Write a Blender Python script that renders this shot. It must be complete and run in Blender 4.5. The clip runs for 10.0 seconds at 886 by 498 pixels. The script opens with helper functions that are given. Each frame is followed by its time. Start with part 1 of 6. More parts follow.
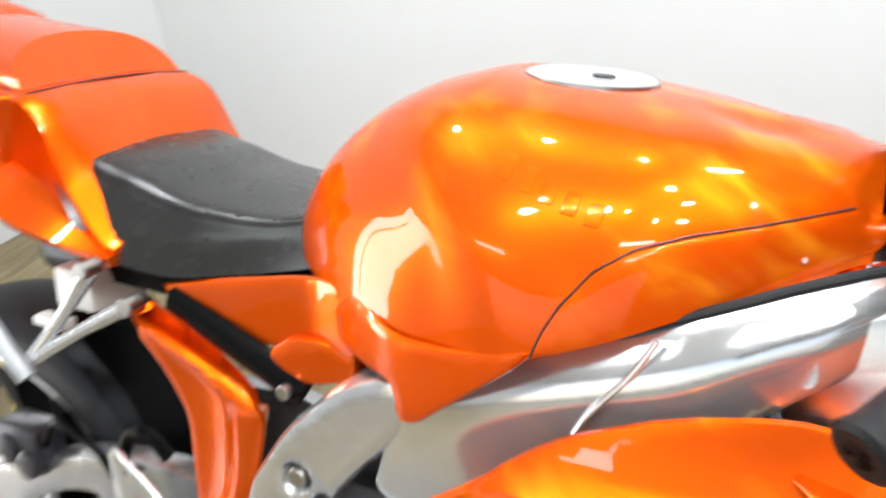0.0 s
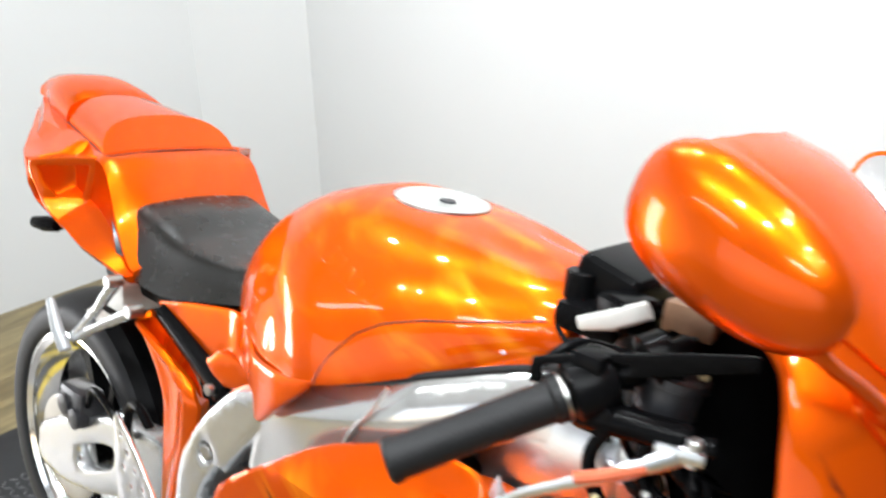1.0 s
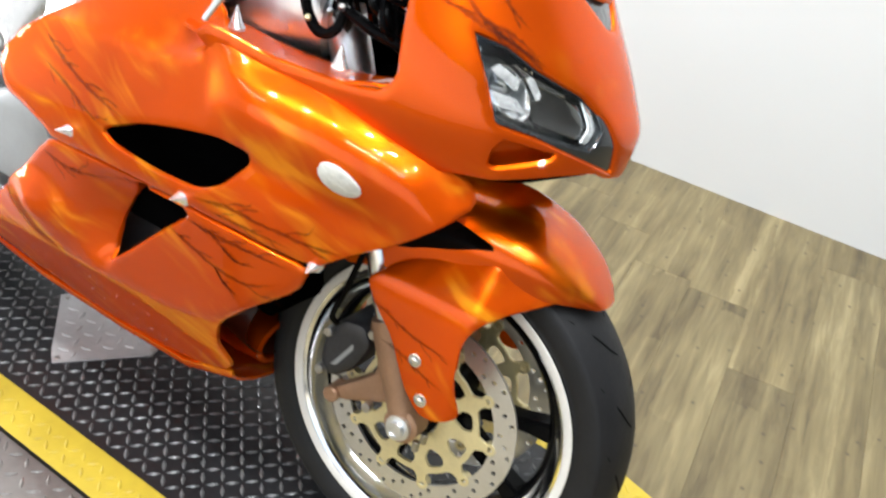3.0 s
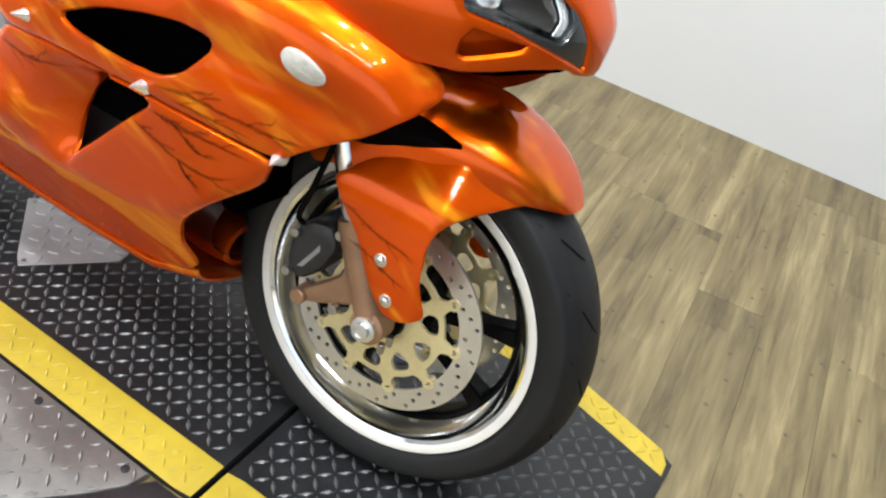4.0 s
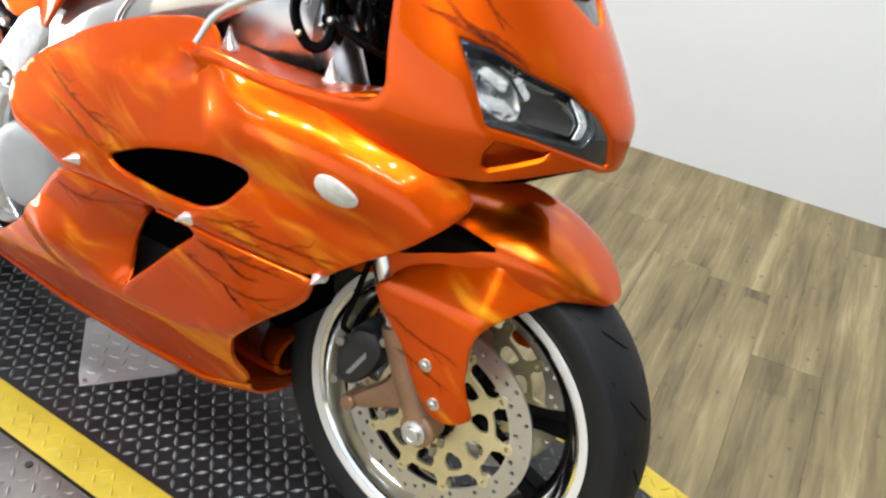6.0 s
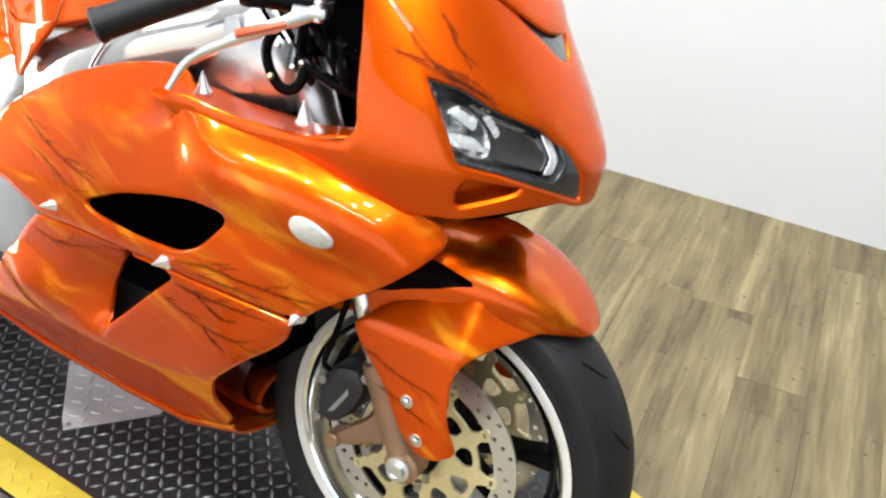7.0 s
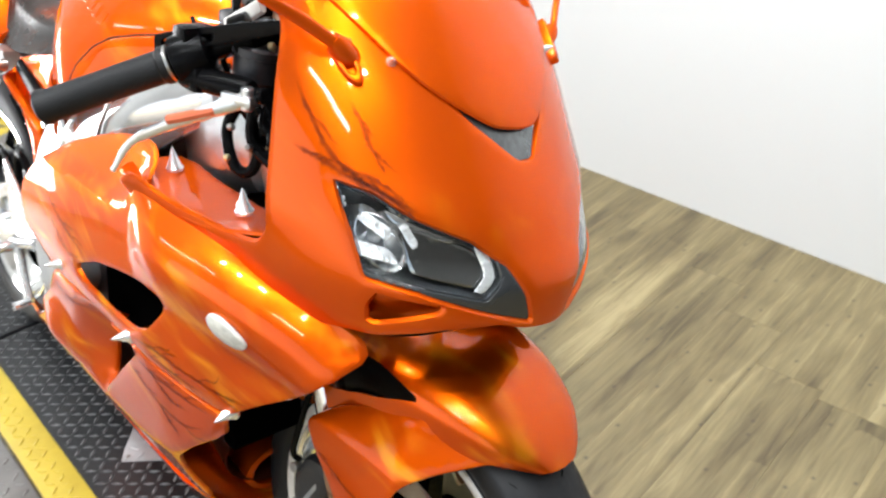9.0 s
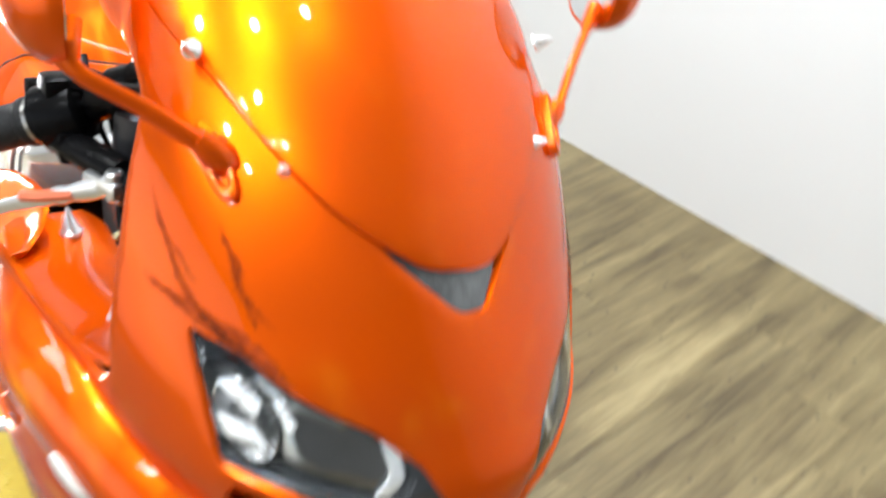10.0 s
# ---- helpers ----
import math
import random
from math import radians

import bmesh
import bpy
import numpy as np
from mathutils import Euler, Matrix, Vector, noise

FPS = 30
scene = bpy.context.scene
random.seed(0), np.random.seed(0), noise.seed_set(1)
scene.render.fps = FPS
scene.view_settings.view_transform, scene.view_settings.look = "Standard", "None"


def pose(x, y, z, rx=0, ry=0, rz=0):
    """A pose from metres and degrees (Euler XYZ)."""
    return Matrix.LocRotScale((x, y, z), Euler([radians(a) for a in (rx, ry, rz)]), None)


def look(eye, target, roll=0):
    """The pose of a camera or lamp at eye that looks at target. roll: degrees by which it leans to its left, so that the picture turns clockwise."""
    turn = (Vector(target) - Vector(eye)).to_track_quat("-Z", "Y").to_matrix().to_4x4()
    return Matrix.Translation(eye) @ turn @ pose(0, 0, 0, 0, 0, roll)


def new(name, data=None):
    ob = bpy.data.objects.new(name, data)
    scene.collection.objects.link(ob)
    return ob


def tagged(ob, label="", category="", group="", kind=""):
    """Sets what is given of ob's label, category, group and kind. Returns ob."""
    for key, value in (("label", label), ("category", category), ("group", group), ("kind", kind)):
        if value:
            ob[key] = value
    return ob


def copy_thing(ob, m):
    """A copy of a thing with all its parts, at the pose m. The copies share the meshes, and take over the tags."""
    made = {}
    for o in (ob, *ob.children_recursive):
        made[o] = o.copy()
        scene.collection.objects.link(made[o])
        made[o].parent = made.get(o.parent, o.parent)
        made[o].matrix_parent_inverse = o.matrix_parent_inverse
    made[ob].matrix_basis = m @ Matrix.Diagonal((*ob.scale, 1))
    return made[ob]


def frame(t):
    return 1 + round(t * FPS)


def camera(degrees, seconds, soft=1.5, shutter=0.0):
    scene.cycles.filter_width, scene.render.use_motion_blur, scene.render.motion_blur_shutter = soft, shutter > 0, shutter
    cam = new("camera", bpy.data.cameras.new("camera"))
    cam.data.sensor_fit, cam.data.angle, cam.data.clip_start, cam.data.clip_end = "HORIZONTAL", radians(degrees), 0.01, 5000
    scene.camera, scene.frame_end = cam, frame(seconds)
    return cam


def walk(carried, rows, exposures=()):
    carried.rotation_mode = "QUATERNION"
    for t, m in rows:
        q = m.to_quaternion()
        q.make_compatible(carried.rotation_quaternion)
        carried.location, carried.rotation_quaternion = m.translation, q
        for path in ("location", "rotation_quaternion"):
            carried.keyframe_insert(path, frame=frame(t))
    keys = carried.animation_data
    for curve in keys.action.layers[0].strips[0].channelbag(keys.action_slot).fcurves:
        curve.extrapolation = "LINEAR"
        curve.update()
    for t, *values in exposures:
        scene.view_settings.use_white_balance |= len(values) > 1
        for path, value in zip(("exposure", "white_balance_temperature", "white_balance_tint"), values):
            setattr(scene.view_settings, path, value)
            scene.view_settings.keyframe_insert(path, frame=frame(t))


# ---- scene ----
# ---- camera and walk: seconds, eye, yaw, pitch, roll ----
cam = camera(56.66, 10.0, soft=2.2, shutter=0.4)
PATH = [
    (0.0, 1.070, -0.299, 1.212, 27.80, -29.18, -4.16),
    (0.2, 1.145, -0.378, 1.273, 32.46, -29.31, -2.21),
    (0.5, 1.270, -0.405, 1.328, 38.18, -25.06, -5.13),
    (0.8, 1.426, -0.371, 1.320, 41.94, -23.37, -3.42),
    (1.0, 1.511, -0.308, 1.333, 41.78, -23.67, -1.08),
    (1.5, 1.626, -0.321, 1.294, 42.93, -26.76, -0.23),
    (1.6, 1.628, -0.325, 1.294, 41.22, -27.82, 1.29),
    (1.8, 1.663, -0.372, 1.269, 37.69, -29.24, -0.78),
    (2.0, 1.707, -0.429, 1.255, 35.90, -29.30, 0.84),
    (2.5, 1.802, -0.501, 1.215, 32.84, -32.10, 4.24),
    (3.0, 1.849, -0.515, 1.177, 28.64, -34.70, 8.66),
    (3.2, 1.859, -0.517, 1.175, 27.80, -35.99, 9.30),
    (4.3, 1.882, -0.512, 1.123, 26.38, -39.14, 11.98),
    (4.5, 1.882, -0.513, 1.122, 26.96, -39.04, 11.78),
    (5.0, 1.882, -0.513, 1.127, 28.44, -38.23, 10.75),
    (5.5, 1.870, -0.521, 1.150, 32.13, -38.35, 6.43),
    (5.7, 1.873, -0.512, 1.167, 31.84, -36.79, 5.18),
    (6.8, 1.894, -0.491, 1.200, 31.15, -33.24, 2.39),
    (7.0, 1.892, -0.488, 1.202, 30.53, -33.03, 2.51),
    (7.5, 1.902, -0.487, 1.222, 31.41, -30.81, 0.05),
    (8.0, 1.936, -0.472, 1.223, 29.85, -31.82, -2.28),
    (8.5, 1.971, -0.338, 1.232, 36.36, -29.80, -4.56),
    (8.8, 2.007, -0.230, 1.228, 44.44, -29.83, -1.67),
    (9.0, 2.042, -0.175, 1.232, 48.49, -31.89, -2.52),
    (9.3, 2.043, -0.124, 1.250, 52.41, -33.73, -6.23),
    (9.5, 2.036, -0.064, 1.240, 51.48, -32.88, -7.53),
    (9.8, 1.999, 0.051, 1.229, 55.75, -34.91, -8.21),
    (10.0, 1.904, 0.114, 1.243, 55.56, -34.71, -0.06),
]
walk(cam, [(t, pose(x, y, z, 90 + pitch, 0, yaw) @ pose(0, 0, 0, 0, 0, roll)) for t, x, y, z, yaw, pitch, roll in PATH],
     exposures=((0.0, -0.03), (1.2, 0.0), (2.0, 0.15), (3.0, 0.08), (4.3, -0.10), (5.7, -0.14), (7.0, 0.08), (8.2, 0.14), (10.0, 0.05)))

# ---- light ----
ROOM = (-1.37, 5.2, -3.6, 1.835, -0.015, 2.9)  # x0, x1, y0, y1, floor, ceiling
world = bpy.data.worlds.new("world")
world.use_nodes = True
scene.world = world
sky = world.node_tree.nodes.new("ShaderNodeTexSky")
sky.sky_type, sky.sun_disc, sky.sun_elevation, sky.sun_rotation = "NISHITA", False, radians(38), radians(200)
world.node_tree.links.new(sky.outputs[0], world.node_tree.nodes["Background"].inputs["Color"])
world.node_tree.nodes["Background"].inputs["Strength"].default_value = 0.12


def area_lamp(name, m, power, sx, sy, colour=(1, 1, 1), shape="RECTANGLE"):
    data = bpy.data.lights.new(name, "AREA")
    data.shape, data.size, data.size_y, data.energy, data.color = shape, sx, sy, power, colour
    ob = new(name, data)
    ob.matrix_world = m
    return ob


LAMP_SPOTS = [(-0.35, 0.9, 20), (0.35, 0.9, 20), (1.05, 0.9, 20), (1.75, 0.9, 8), (0.55, -0.5, 15), (0.95, -0.5, 15), (1.35, -0.5, 20), (1.72, 0.25, 21),
              (2.2, -0.1, 14), (2.2, -0.7, 16), (2.7, -0.1, 11), (2.7, -0.7, 13)]
for lx, ly, power in LAMP_SPOTS:
    area_lamp("ceiling_lamp", pose(lx, ly, 2.86), power, 0.10, 0.10, (0.91, 0.965, 1.0), "DISK")
for lx, power in ((-0.2, 12), (2.4, 30)):
    area_lamp("tube_lamp", pose(lx, -1.6, 2.84), power, 1.2, 0.18, (0.91, 0.965, 1.0))
# added wall-sized fill that brightens the bike's right side from low down
area_lamp("south_fill_light", look((1.9, -3.62, 1.43), (1.9, 0, 1.43)), 36, 6.3, 2.6, (0.91, 0.965, 1.0))
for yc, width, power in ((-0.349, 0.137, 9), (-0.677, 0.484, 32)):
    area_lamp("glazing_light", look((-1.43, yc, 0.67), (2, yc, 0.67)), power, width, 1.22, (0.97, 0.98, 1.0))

# ---- materials ----


def mat_nodes(name):
    m = bpy.data.materials.new(name)
    m.use_nodes = True
    nt = m.node_tree
    return m, nt, nt.nodes["Principled BSDF"], nt.nodes, nt.links


def add(nt, kind, **values):
    n = nt.nodes.new(kind)
    for k, v in values.items():
        n.inputs[k].default_value = v
    return n


def coords(nt, scale=(1, 1, 1), space="Object"):
    c = nt.nodes.new("ShaderNodeTexCoord")
    mp = nt.nodes.new("ShaderNodeMapping")
    mp.inputs["Scale"].default_value = scale
    nt.links.new(c.outputs[space], mp.inputs["Vector"])
    return mp.outputs["Vector"]


def noise_tex(nt, vec, scale, detail=3, rough=0.5, distortion=0.0):
    n = add(nt, "ShaderNodeTexNoise", Scale=scale, Detail=detail, Roughness=rough, Distortion=distortion)
    nt.links.new(vec, n.inputs["Vector"])
    return n.outputs["Fac"]


def ramp(nt, fac, stops):
    r = nt.nodes.new("ShaderNodeValToRGB")
    e = r.color_ramp.elements
    while len(e) < len(stops):
        e.new(0.5)
    for el, (p, c) in zip(e, stops):
        el.position, el.color = p, (*c, 1) if len(c) == 3 else c
    nt.links.new(fac, r.inputs["Fac"])
    return r.outputs["Color"]


def mix(nt, fac, a, b):
    n = nt.nodes.new("ShaderNodeMix")
    n.data_type = "RGBA"
    for value, sock in ((fac, n.inputs[0]), (a, n.inputs[6]), (b, n.inputs[7])):
        if isinstance(value, (int, float)):
            sock.default_value = value
        elif isinstance(value, tuple):
            sock.default_value = (*value, 1)
        else:
            nt.links.new(value, sock)
    return n.outputs[2]


def maths(nt, op, a, b=0.0):
    n = nt.nodes.new("ShaderNodeMath")
    n.operation = op
    for value, sock in ((a, n.inputs[0]), (b, n.inputs[1])):
        if isinstance(value, (int, float)):
            sock.default_value = value
        else:
            nt.links.new(value, sock)
    return n.outputs[0]


def bump(nt, p, height, strength=0.2, distance=0.002):
    b = add(nt, "ShaderNodeBump", Strength=strength, Distance=distance)
    nt.links.new(height, b.inputs["Height"])
    nt.links.new(b.outputs["Normal"], p.inputs["Normal"])


def plain(name, colour, rough=0.5, metal=0.0, grain=0.0, scale=60, spread=0.12, coat=0.0, spec=0.5):
    """A surface with a slight spread of tone at two scales, and a fine relief."""
    m, nt, p, nodes, links = mat_nodes(name)
    v = coords(nt)
    n1, n2 = noise_tex(nt, v, scale * 0.12, 4), noise_tex(nt, v, scale, 3)
    f = maths(nt, "ADD", maths(nt, "MULTIPLY", n1, 0.65), maths(nt, "MULTIPLY", n2, 0.35))
    lo, hi = tuple(c * (1 - spread) for c in colour), tuple(min(1, c * (1 + spread)) for c in colour)
    links.new(ramp(nt, f, [(0.3, lo), (0.7, hi)]), p.inputs["Base Color"])
    r = maths(nt, "ADD", maths(nt, "MULTIPLY", n1, 0.16 * rough), rough * 0.92)
    links.new(r, p.inputs["Roughness"])
    p.inputs["Metallic"].default_value = metal
    p.inputs["Coat Weight"].default_value = coat
    p.inputs["Specular IOR Level"].default_value = spec
    p.inputs["Coat Roughness"].default_value = 0.05
    if grain:
        bump(nt, p, n2, grain, 0.002)
    return m


def turned(nt, vec, degrees, size):
    """The vector turned about the bike's cross axis, then scaled, for streaks along a slanted line."""
    rot = nt.nodes.new("ShaderNodeMapping")
    rot.inputs["Rotation"].default_value = (0, radians(degrees), 0)
    nt.links.new(vec, rot.inputs["Vector"])
    scale = nt.nodes.new("ShaderNodeMapping")
    scale.inputs["Scale"].default_value = size
    nt.links.new(rot.outputs["Vector"], scale.inputs["Vector"])
    return scale.outputs["Vector"]


def candy_paint(name, flames=0.5, share=0.66, base=(0.58, 0.064, 0.0012)):
    """Orange candy lacquer with airbrushed licks of yellow flame under a clear coat."""
    m, nt, p, nodes, links = mat_nodes(name)
    v = coords(nt)
    warp = nodes.new("ShaderNodeTexNoise")
    warp.inputs["Scale"].default_value, warp.inputs["Detail"].default_value = 7.0, 2.0
    links.new(v, warp.inputs["Vector"])
    vadd = nodes.new("ShaderNodeVectorMath")
    vadd.operation = "MULTIPLY_ADD"
    links.new(warp.outputs["Color"], vadd.inputs[0])
    vadd.inputs[1].default_value = (0.075, 0.075, 0.075)
    links.new(v, vadd.inputs[2])
    col = mix(nt, noise_tex(nt, v, 7.0, 3), tuple(c * 0.82 for c in base), tuple(min(1, c * 1.12) for c in base))
    haze = ramp(nt, noise_tex(nt, vadd.outputs[0], 5.0, 3), [(0.52, (0, 0, 0)), (0.70, (0.5, 0.5, 0.5))])
    col = mix(nt, maths(nt, "MULTIPLY", haze, min(1, flames * 1.3)), col, (0.25, 0.014, 0.0))
    area = ramp(nt, noise_tex(nt, v, 5.5, 2), [(0.40, (0, 0, 0)), (0.58, (1, 1, 1))])
    for degrees, size, gain in ((-33, (5.5, 15.0, 30.0), 1.0), (-20, (7.0, 20.0, 40.0), 0.8)):
        n = noise_tex(nt, turned(nt, vadd.outputs[0], degrees, size), 1.0, 2, 0.45)
        lick = ramp(nt, n, [(0.53, (0, 0, 0)), (0.62, (0.28, 0.28, 0.28)), (0.72, (1, 1, 1))])
        fac = maths(nt, "MULTIPLY", maths(nt, "MULTIPLY", lick, area), flames * gain)
        col = mix(nt, fac, col, (1.0, 0.40, 0.015))
    b = add(nt, "ShaderNodeBump", Strength=0.05, Distance=0.0004)
    links.new(noise_tex(nt, v, 900, 1), b.inputs["Height"])
    peel = add(nt, "ShaderNodeBump", Strength=0.05, Distance=0.002)
    links.new(noise_tex(nt, v, 45, 2), peel.inputs["Height"])
    nodes.remove(p)
    body = nodes.new("ShaderNodeBsdfDiffuse")
    links.new(col, body.inputs["Color"])
    flake = add(nt, "ShaderNodeBsdfAnisotropic", Roughness=0.31)
    links.new(mix(nt, 0.6, col, (0.88, 0.125, 0.001)), flake.inputs["Color"])
    links.new(b.outputs["Normal"], flake.inputs["Normal"])
    under = add(nt, "ShaderNodeMixShader", Fac=share)
    links.new(body.outputs[0], under.inputs[1])
    links.new(flake.outputs[0], under.inputs[2])
    clear = add(nt, "ShaderNodeBsdfAnisotropic", Color=(1, 1, 1, 1), Roughness=0.02)
    links.new(peel.outputs["Normal"], clear.inputs["Normal"])
    rim = add(nt, "ShaderNodeFresnel", IOR=1.32)
    top = nodes.new("ShaderNodeMixShader")
    links.new(rim.outputs[0], top.inputs[0])
    links.new(under.outputs[0], top.inputs[1])
    links.new(clear.outputs[0], top.inputs[2])
    links.new(top.outputs[0], nodes["Material Output"].inputs["Surface"])
    return m


def airbrush():
    """Dark airbrushed paint that fades out over the ribbon's soft edge."""
    m, nt, p, nodes, links = mat_nodes("dark_airbrush_paint")
    p.inputs["Base Color"].default_value = (0.060, 0.008, 0.002, 1)
    p.inputs["Roughness"].default_value = 0.5
    p.inputs["Specular IOR Level"].default_value = 0.1
    soft = nodes.new("ShaderNodeAttribute")
    soft.attribute_name = "spray"
    spray = ramp(nt, noise_tex(nt, coords(nt), 90, 3), [(0.30, (0.7, 0.7, 0.7)), (0.62, (1, 1, 1))])
    clear = nodes.new("ShaderNodeBsdfTransparent")
    both = nodes.new("ShaderNodeMixShader")
    links.new(maths(nt, "MULTIPLY", soft.outputs["Fac"], maths(nt, "MULTIPLY", spray, 0.68)), both.inputs[0])
    links.new(clear.outputs[0], both.inputs[1])
    links.new(p.outputs[0], both.inputs[2])
    links.new(both.outputs[0], nodes["Material Output"].inputs["Surface"])
    return m


PAINT = candy_paint("orange_paint", 0.06)
PAINT_NOSE = candy_paint("nose_paint", 0.16)
PAINT_TANK = candy_paint("tank_paint", 0.42, 0.34)
PAINT_FLAME = candy_paint("flame_paint", 0.85, 0.52)
PAINT_FENDER = candy_paint("fender_paint", 0.8, 0.88)
AIRBRUSH = airbrush()
DUCT_RED = plain("dark_red_duct", (0.055, 0.008, 0.003), 0.35, 0, 0.3, 60, 0.1)
STROKE = plain("dark_seam", (0.05, 0.008, 0.003), 0.4, 0.0, 0, 200, 0.3)
RUBBER = plain("tyre_rubber", (0.011, 0.011, 0.012), 0.55, 0, 0.25, 160, 0.2, spec=0.25)
BLACK = plain("black_plastic", (0.003, 0.003, 0.0033), 0.25, 0, 0.15, 220, 0.2, spec=0.06)
BLACK_SOFT = plain("grip_rubber", (0.008, 0.008, 0.0085), 0.5, 0, 0.3, 400, 0.2, spec=0.22)
VINYL = plain("seat_vinyl", (0.006, 0.0058, 0.0054), 0.27, 0, 0.05, 420, 0.05, spec=0.75)
ALU = plain("polished_aluminium", (0.80, 0.79, 0.78), 0.25, 1.0, 0.06, 40, 0.06)
POLISHED = plain("polished_rim", (0.91, 0.91, 0.90), 0.11, 1.0, 0.04, 40, 0.06)
RIM_LIP = plain("pale_rim_lip", (0.74, 0.72, 0.69), 0.38, 0.25, 0.05, 200, 0.06)
ALU_SATIN = plain("satin_aluminium", (0.76, 0.78, 0.80), 0.34, 1.0, 0.12, 300, 0.08)
CAST = plain("cast_aluminium", (0.64, 0.645, 0.65), 0.20, 0.85, 0.3, 60, 0.08)
DISC_STEEL = plain("brake_disc_steel", (0.66, 0.65, 0.63), 0.33, 0.9, 0.1, 200, 0.08)
STEEL = plain("brushed_steel", (0.42, 0.41, 0.39), 0.3, 1.0, 0.1, 200, 0.1)
SWING_METAL = plain("swingarm_metal", (0.50, 0.505, 0.51), 0.26, 0.9, 0.15, 60, 0.1)
SPAR_METAL = plain("polished_frame_metal", (0.74, 0.745, 0.74), 0.17, 0.85, 0.10, 22, 0.08)
# shineless black: painted shade behind openings, also the radiator and cockpit trim
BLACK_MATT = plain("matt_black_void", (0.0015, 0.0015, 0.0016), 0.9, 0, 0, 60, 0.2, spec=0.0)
SPIKE = plain("polished_spike", (0.92, 0.92, 0.92), 0.22, 0.75, 0.0, 60, 0.05)
CHROME = plain("chrome", (0.85, 0.85, 0.86), 0.07, 1.0, 0.0, 30, 0.03)
GOLD = plain("gold_anodised", (0.74, 0.65, 0.38), 0.40, 0.7, 0.1, 200, 0.1)
BRONZE = plain("bronze_fork", (0.33, 0.19, 0.115), 0.45, 0.55, 0.12, 220, 0.15)
DARK_METAL = plain("dark_metal", (0.05, 0.05, 0.055), 0.4, 0.7, 0.15, 180, 0.2)
PALE_GREY = plain("pale_grey_cast", (0.30, 0.31, 0.315), 0.42, 0.35, 0.12, 260, 0.06)
CREAM = plain("pale_plastic", (0.62, 0.61, 0.57), 0.5, 0, 0.05, 100, 0.08)
RED = plain("red_paint", (0.55, 0.13, 0.06), 0.35, 0.2, 0.0, 60, 0.1)
MASK_GREY = plain("lamp_mask_chrome", (0.42, 0.425, 0.43), 0.09, 1.0, 0.1, 60, 0.05)
GREY_LENS = plain("smoked_lamp_rim", (0.022, 0.024, 0.026), 0.14, 0.0, 0.0, 50, 0.1, 0.6)
LAMP_GREY = plain("grey_lamp_glass", (0.10, 0.105, 0.108), 0.12, 0.6, 1.0, 80, 0.7, 0.6)
LAMP_BACK = plain("lamp_back_chrome", (0.82, 0.83, 0.84), 0.15, 0.75, 1.0, 75, 0.2)
REFLECTOR = plain("dark_chrome_reflector", (0.58, 0.59, 0.60), 0.16, 1.0, 0.05, 30, 0.10)
CAP_METAL = plain("filler_cap_metal", (0.50, 0.50, 0.48), 0.34, 0.5, 0.1, 200, 0.08)
COVER_ALU = plain("bright_tread_cover", (0.44, 0.44, 0.445), 0.42, 0.45, 0.25, 60, 0.15)
SIGNAL = plain("signal_lens", (0.50, 0.49, 0.45), 0.18, 0.0, 0.9, 110, 0.35, 0.5)


def lens_glass():
    m, nt, p, nodes, links = mat_nodes("clear_lens")
    p.inputs["Base Color"].default_value = (0.97, 0.98, 0.98, 1)
    p.inputs["Roughness"].default_value = 0.02
    p.inputs["Transmission Weight"].default_value = 1.0
    p.inputs["IOR"].default_value = 1.2
    return m


LENS = lens_glass()
# ---- geometry helpers ----
from mathutils.geometry import delaunay_2d_cdt


def ip(x, xs, ys):
    """Smooth curve through (xs, ys), held flat past its ends."""
    if x <= xs[0]:
        return ys[0]
    if x >= xs[-1]:
        return ys[-1]
    i = max(k for k in range(len(xs) - 1) if xs[k] <= x)
    h = xs[i + 1] - xs[i]
    t = (x - xs[i]) / h

    def slope(k):
        if k in (0, len(xs) - 1):
            return 0.0 if len(xs) > 2 and k else (ys[1] - ys[0]) / (xs[1] - xs[0]) if k == 0 else 0.0
        a, b = (ys[k] - ys[k - 1]) / (xs[k] - xs[k - 1]), (ys[k + 1] - ys[k]) / (xs[k + 1] - xs[k])
        return 0.0 if a * b <= 0 else 2 * a * b / (a + b)

    m0, m1 = slope(i), slope(i + 1)
    return ((2 * t**3 - 3 * t**2 + 1) * ys[i] + (t**3 - 2 * t**2 + t) * h * m0
            + (-2 * t**3 + 3 * t**2) * ys[i + 1] + (t**3 - t**2) * h * m1)


def rounded(pts, times=2, cut=0.16):
    """A closed outline with its corners cut round."""
    p = [tuple(q) for q in pts]
    for _ in range(times):
        out = []
        for a, b in zip(p, p[1:] + p[:1]):
            out.append((a[0] + (b[0] - a[0]) * cut, a[1] + (b[1] - a[1]) * cut))
            out.append((a[0] + (b[0] - a[0]) * (1 - cut), a[1] + (b[1] - a[1]) * (1 - cut)))
        p = out
    return p


def resample(pts, step):
    p = np.array(list(pts) + [pts[0]], float)
    seg = np.linalg.norm(np.diff(p, axis=0), axis=1)
    s = np.concatenate([[0], np.cumsum(seg)])
    n = max(6, int(s[-1] / step))
    q = np.linspace(0, s[-1], n, endpoint=False)
    return np.c_[np.interp(q, s, p[:, 0]), np.interp(q, s, p[:, 1])]


def inside(pts, poly):
    x, y = pts[:, 0][:, None], pts[:, 1][:, None]
    a, b = poly, np.roll(poly, -1, 0)
    cross = ((a[:, 1] > y) != (b[:, 1] > y)) & (x < (b[:, 0] - a[:, 0]) * (y - a[:, 1]) / (b[:, 1] - a[:, 1] + 1e-15) + a[:, 0])
    return cross.sum(1) % 2 == 1


